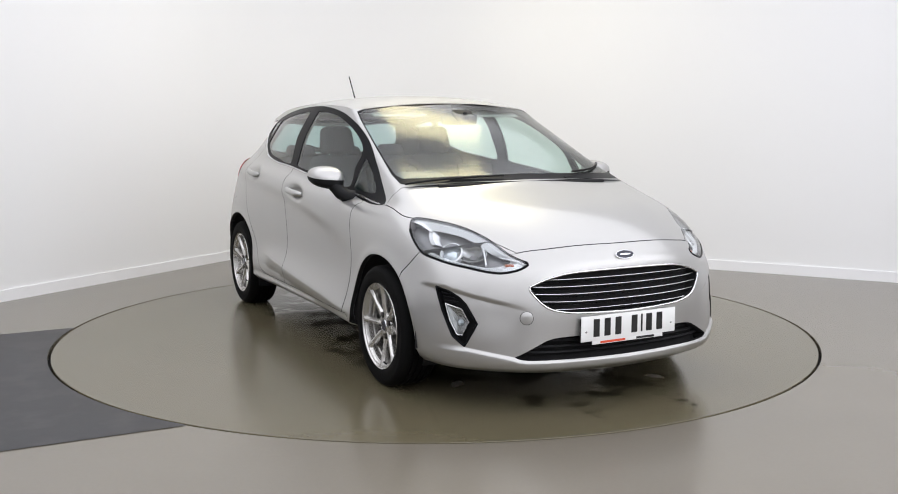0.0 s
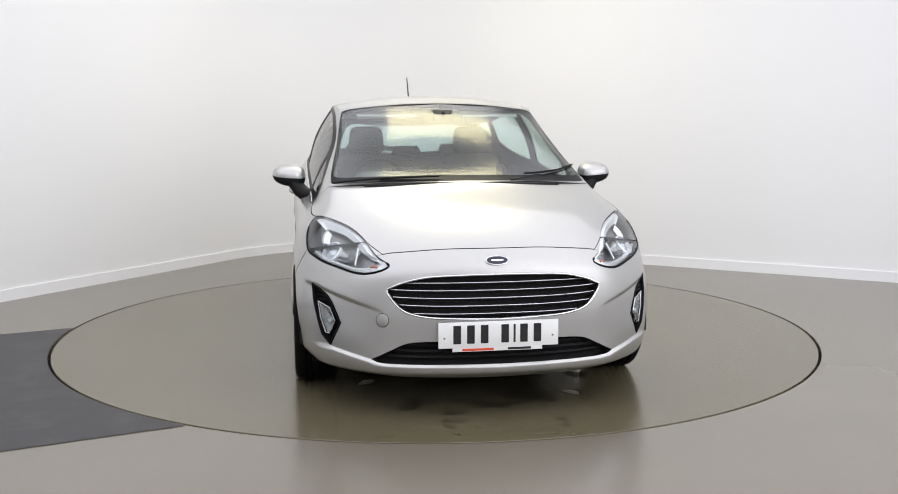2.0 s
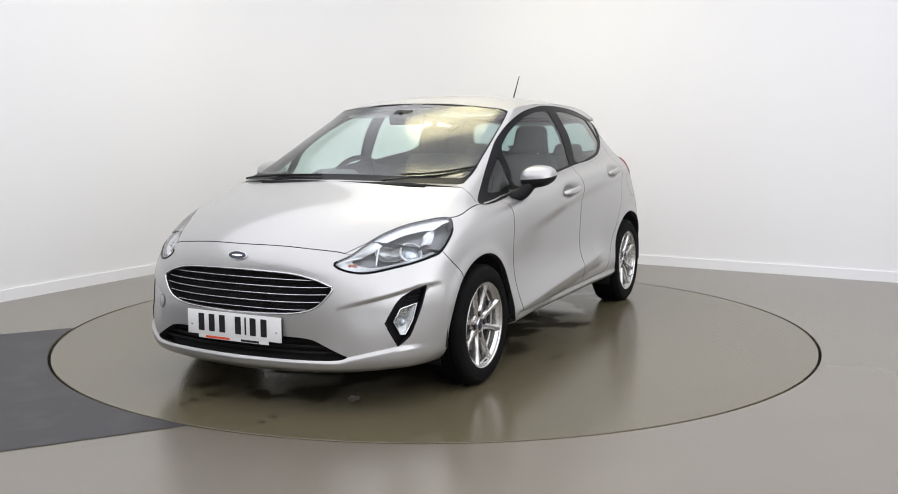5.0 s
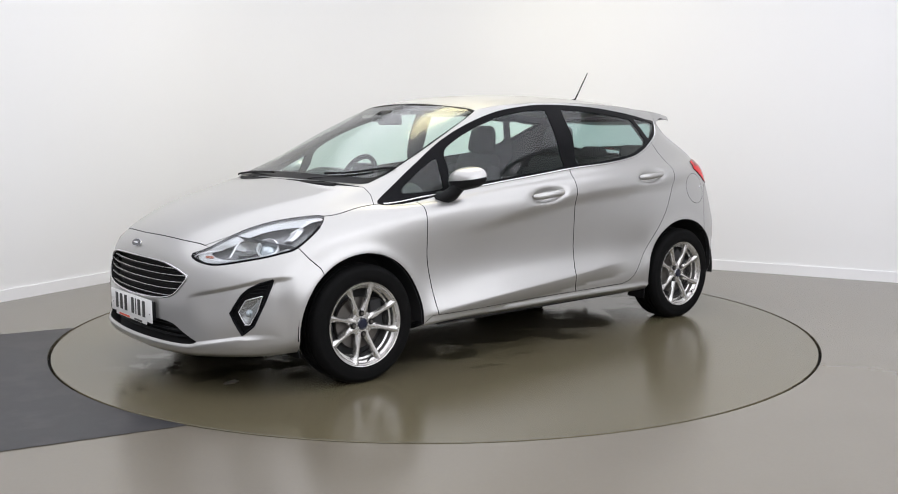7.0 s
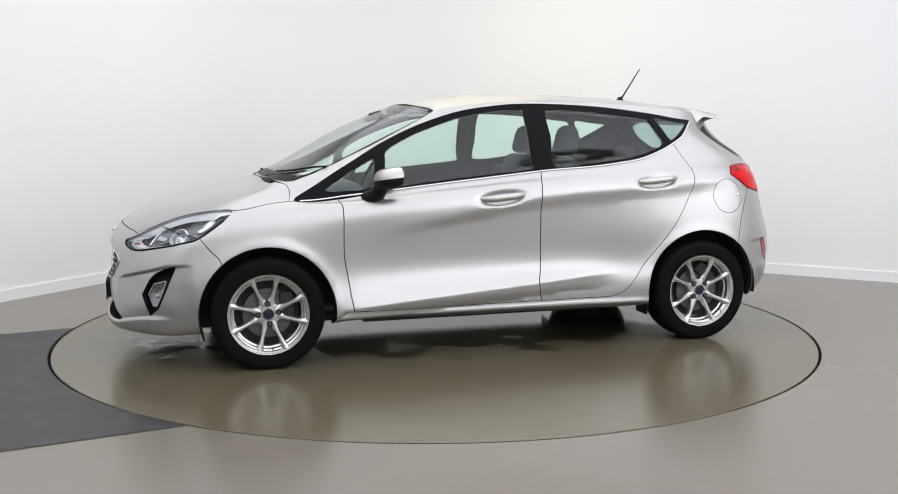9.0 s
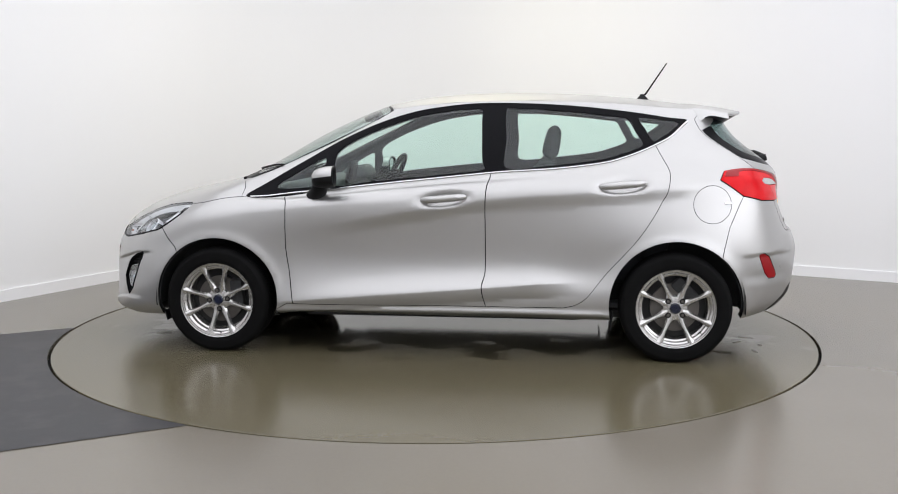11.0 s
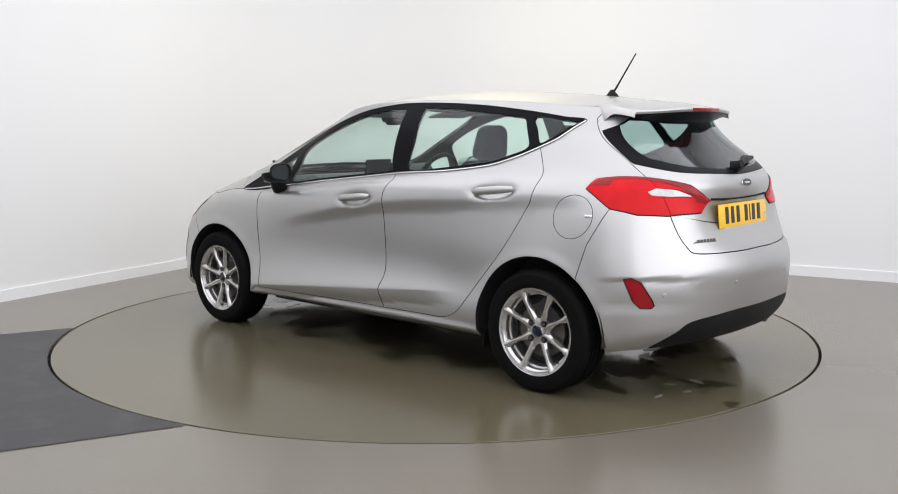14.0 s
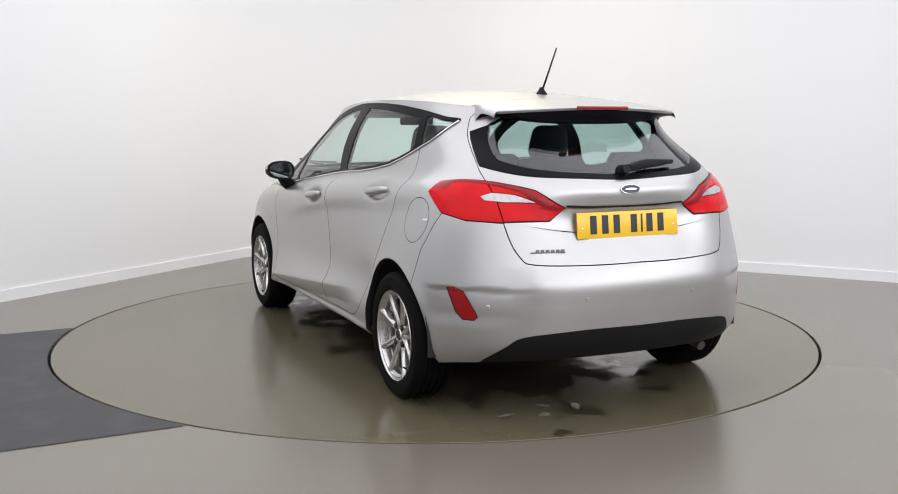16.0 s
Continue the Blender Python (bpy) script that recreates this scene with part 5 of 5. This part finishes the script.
for k in range(1, 8):
    o = new("spoke", first.data)
    o.parent, o.matrix_basis = wheel, pose(0, 0, 0, 0, 90 * (k // 2) + (20, -20)[k % 2], 0)
part("hub", lathe([(.0001, .066), (.040, .066), (.062, .062), (.068, .052), (.068, .03)], 40), ALLOY, wheel)
part("centre_cap", lathe([(.0001, .0735), (.022, .0725), (.027, .068), (.027, .06)], 28), BADGE_BLUE, wheel, "dark blue centre cap")
part("cap_ring", lathe([(.0265, .066), (.0285, .0705), (.031, .066)], 28), SATIN, wheel)
for k in range(4):
    a = radians(90 * k)
    spot = pose(.052 * math.cos(a), 0, .052 * math.sin(a))
    bolt = part("wheel_bolt", lathe([(.0001, .0745), (.0075, .074), (.0085, .060)], 12, "y", spot), DISC_STEEL, wheel)
    part("bolt_seat", lathe([(.0085, .0675), (.0145, .069), (.0155, .062)], 20, "y", spot), BLACK_TRIM, wheel)
part("brake_disc", lathe([(.06, .028), (.128, .028), (.128, .008), (.06, .008)], 48, closed=True), DISC_STEEL, wheel, "worn steel brake disc")
part("brake_backing", lathe([(.0001, -.005), (.165, -.005), (.165, -.03), (.0001, -.03)], 40), DARK_METAL, wheel)
part("brake_calliper", block((.07, .06, .14), pose(-.10, .018, .03), .012), DARK_METAL, wheel)
part("valve", tube([(.0, .082, -.187), (.0, .098, -.172)], .004, 8), BLACK_TRIM, wheel)
spots = [(1.2465, .748, 0, 5), (-1.2465, .742, 0, 46), (1.2465, -.748, 180, 20), (-1.2465, -.742, 180, 50)]
for k, (x, y, rz, spin) in enumerate(spots):
    m = pose(x, y + math.copysign(.014, y), .289, 0, 0, rz) @ pose(0, 0, 0, 0, spin, 0)
    if k == 0:
        wheel.matrix_basis = m
    else:
        w = copy_thing(wheel, m)

# mud flaps, exhaust, sill shadow rail
for s in (1, -1):
    part("mud_flap", block((.010, .13, .09), pose(-.915, s * .755, .205, 0, -8, 0), .004), BLACK_TRIM, car)
    part("mud_flap", block((.010, .12, .06), pose(1.575, s * .72, .185, 0, 14, 0), .004), BLACK_TRIM, car)
part("exhaust", tube([(-1.62, -.47, .245), (-1.76, -.47, .236), (-1.80, -.47, .225)], .022, 14), DISC_STEEL, car, "short steel tail pipe")
part("silencer", lathe([(.0001, -.26), (.07, -.25), (.08, -.2), (.08, .2), (.07, .25), (.0001, .26)], 24, "y", pose(-1.62, -.25, .27)), DISC_STEEL, car)

# ---- cabin
def front_seat(y):
    cushion = part("seat", block((.50, .50, .17), pose(-.22, y, .44, 0, -8, 0), .05, 3), CLOTH, car, "dark cloth front seat")
    part("backrest", block((.16, .50, .62), pose(-.49, y, .76, 0, -14, 0), .06, 3, (.7, .78)), CLOTH, cushion)
    for s in (1, -1):
        part("bolster", block((.17, .09, .50), pose(-.455, y + s * .20, .74, 0, -14, 0), .04, 3, (.8, .8)), CLOTH, cushion)
        part("headrest_post", tube([(-.56, y + s * .06, 1.02), (-.575, y + s * .06, 1.10)], .006, 8), CHROME, cushion)
    part("headrest", block((.10, .25, .185), pose(-.588, y, 1.155, 0, -10, 0), .045, 3, (.75, .86)), CLOTH, cushion)


front_seat(.36), front_seat(-.36)
bench = part("rear_bench", block((.48, 1.24, .16), pose(-.98, 0, .46, 0, -6, 0), .05, 3), CLOTH, car, "dark cloth rear bench")
part("bench_back", block((.14, 1.22, .56), pose(-1.22, 0, .76, 0, -18, 0), .05, 3, (.8, .92)), CLOTH, bench)
for y in (.36, -.36, 0):
    part("rear_headrest", block((.085, .23, .10 if y else .07), pose(-1.335, y, 1.065, 0, -14, 0), .03, 3, (.8, .86)), CLOTH, bench)
part("parcel_shelf", block((.36, 1.08, .02), pose(-1.53, 0, .955), .005), TRIM_GREY, car)
part("cabin_floor", block((2.5, 1.36, .03), pose(-.25, 0, .27), .01), TRIM_GREY, car)
dash = part("dashboard", join(block((.42, 1.36, .20), pose(.86, 0, .835, 0, 8, 0), .06, 3, (.75, .94)), block((.30, 1.30, .26), pose(.72, 0, .68), .05, 3)), TRIM_GREY, car, "dark grey moulded dashboard")
part("binnacle", block((.20, .30, .09), pose(.70, -.36, .945, 0, 12, 0), .035, 3, (.7, .9)), TRIM_GREY, dash)
part("centre_screen", block((.02, .22, .135), pose(.665, 0, .965, 0, -10, 0), .006), BLACK_GLOSS, dash, "upright centre screen")
part("centre_console", block((.75, .22, .20), pose(.30, 0, .42), .03), TRIM_GREY, dash)
m = pose(.47, -.36, .90, 0, 90 - 26, 0)
wheel_rim = bmesh.new()
ringv = []
for k in range(40):
    a = 2 * math.pi * k / 40
    ringv.append([wheel_rim.verts.new(((.175 + .015 * math.cos(b)) * math.cos(a), (.175 + .015 * math.cos(b)) * math.sin(a), .017 * math.sin(b))) for b in np.linspace(0, 2 * math.pi, 10, endpoint=False)])
for k in range(40):
    g, h = ringv[k], ringv[(k + 1) % 40]
    for i in range(10):
        wheel_rim.faces.new((g[i], g[(i + 1) % 10], h[(i + 1) % 10], h[i]))
bmesh.ops.recalc_face_normals(wheel_rim, faces=wheel_rim.faces[:])
wheel_rim.transform(m)
steer = part("steering_wheel", wheel_rim, BLACK_TRIM, dash, "black steering wheel")
part("steering_hub", join(block((.14, .12, .04), m @ pose(0, 0, .0), .015, 2), block((.045, .34, .02), m @ pose(0, 0, -.005), .006), block((.18, .05, .02), m @ pose(.09, 0, -.005), .006), lathe([(.0001, -.25), (.04, -.25), (.045, -.02), (.0001, -.02)], 16, "z", m)), BLACK_TRIM, steer)
im = part("rear_view_mirror", block((.025, .23, .065), pose(.47, 0, 1.285, 0, 10, 0), .015, 3), BLACK_TRIM, car, "black interior mirror")
part("mirror_stem", tube([(.50, 0, 1.29), (.545, 0, 1.318)], .012, 8), BLACK_TRIM, im)
part("sensor_housing", block((.10, .12, .035), pose(.52, 0, 1.305, 0, 27, 0), .012), BLACK_TRIM, im)
for s in (1, -1):
    part("sun_visor", block((.14, .34, .014), pose(.27, s * .31, 1.318, 0, 12, 0), .005), HEADLINER, car)

# ---- glints on water, put in as pale blots that turn with the table
def blot(x, y, size, stretch, seed, material, name, label):
    rnd = random.Random(seed)
    n = 40
    ph = [(rnd.uniform(.08, .2) / (1 + k * .9), rnd.uniform(0, 6.28), k + 2) for k in range(7)]
    bm = bmesh.new()
    out = []
    for k in range(n):
        a = 2 * math.pi * k / n
        r = size * (1 + sum(w * math.sin(f * a + o) for w, o, f in ph))
        out.append((r * math.cos(a) * stretch, r * math.sin(a) / stretch))
    c, s = math.cos(seed), math.sin(seed)
    px, py = x + CAR_OFFSET[0], y + CAR_OFFSET[1]
    lo = [bm.verts.new((px + a * c - b * s, py + a * s + b * c, .0003)) for a, b in out]
    hi = [bm.verts.new((px + (a * c - b * s) * .96, py + (a * s + b * c) * .96, .0007)) for a, b in out]
    for k in range(n):
        bm.faces.new((lo[k], lo[(k + 1) % n], hi[(k + 1) % n], hi[k]))
    bm.faces.new(hi)
    part(name, bm, material, turntable, label)


for k, (x, y, size) in enumerate(((-1.72, .52, .022), (-1.73, .17, .03), (-1.66, .3, .02), (-1.78, .36, .02), (1.41, -.52, .04), (1.75, .42, .035), (-1.22, -.3, .05))):
    blot(x, y, size, 1.5, k + 30, GLINT_PALE, "dried_mark", "pale painted glint of water on the turntable")


def motions():
    walk(turntable, [(t, pose(0, 0, 0, 0, 0, a)) for t, a in TURN])
    rows = []
    for t, a in TURN:
        c, s = math.cos(radians(a)), math.sin(radians(a))
        rows.append((t, pose(CAR_OFFSET[0] * c - CAR_OFFSET[1] * s, CAR_OFFSET[0] * s + CAR_OFFSET[1] * c, 0, 0, 0, a)))
    walk(car, rows)


motions()
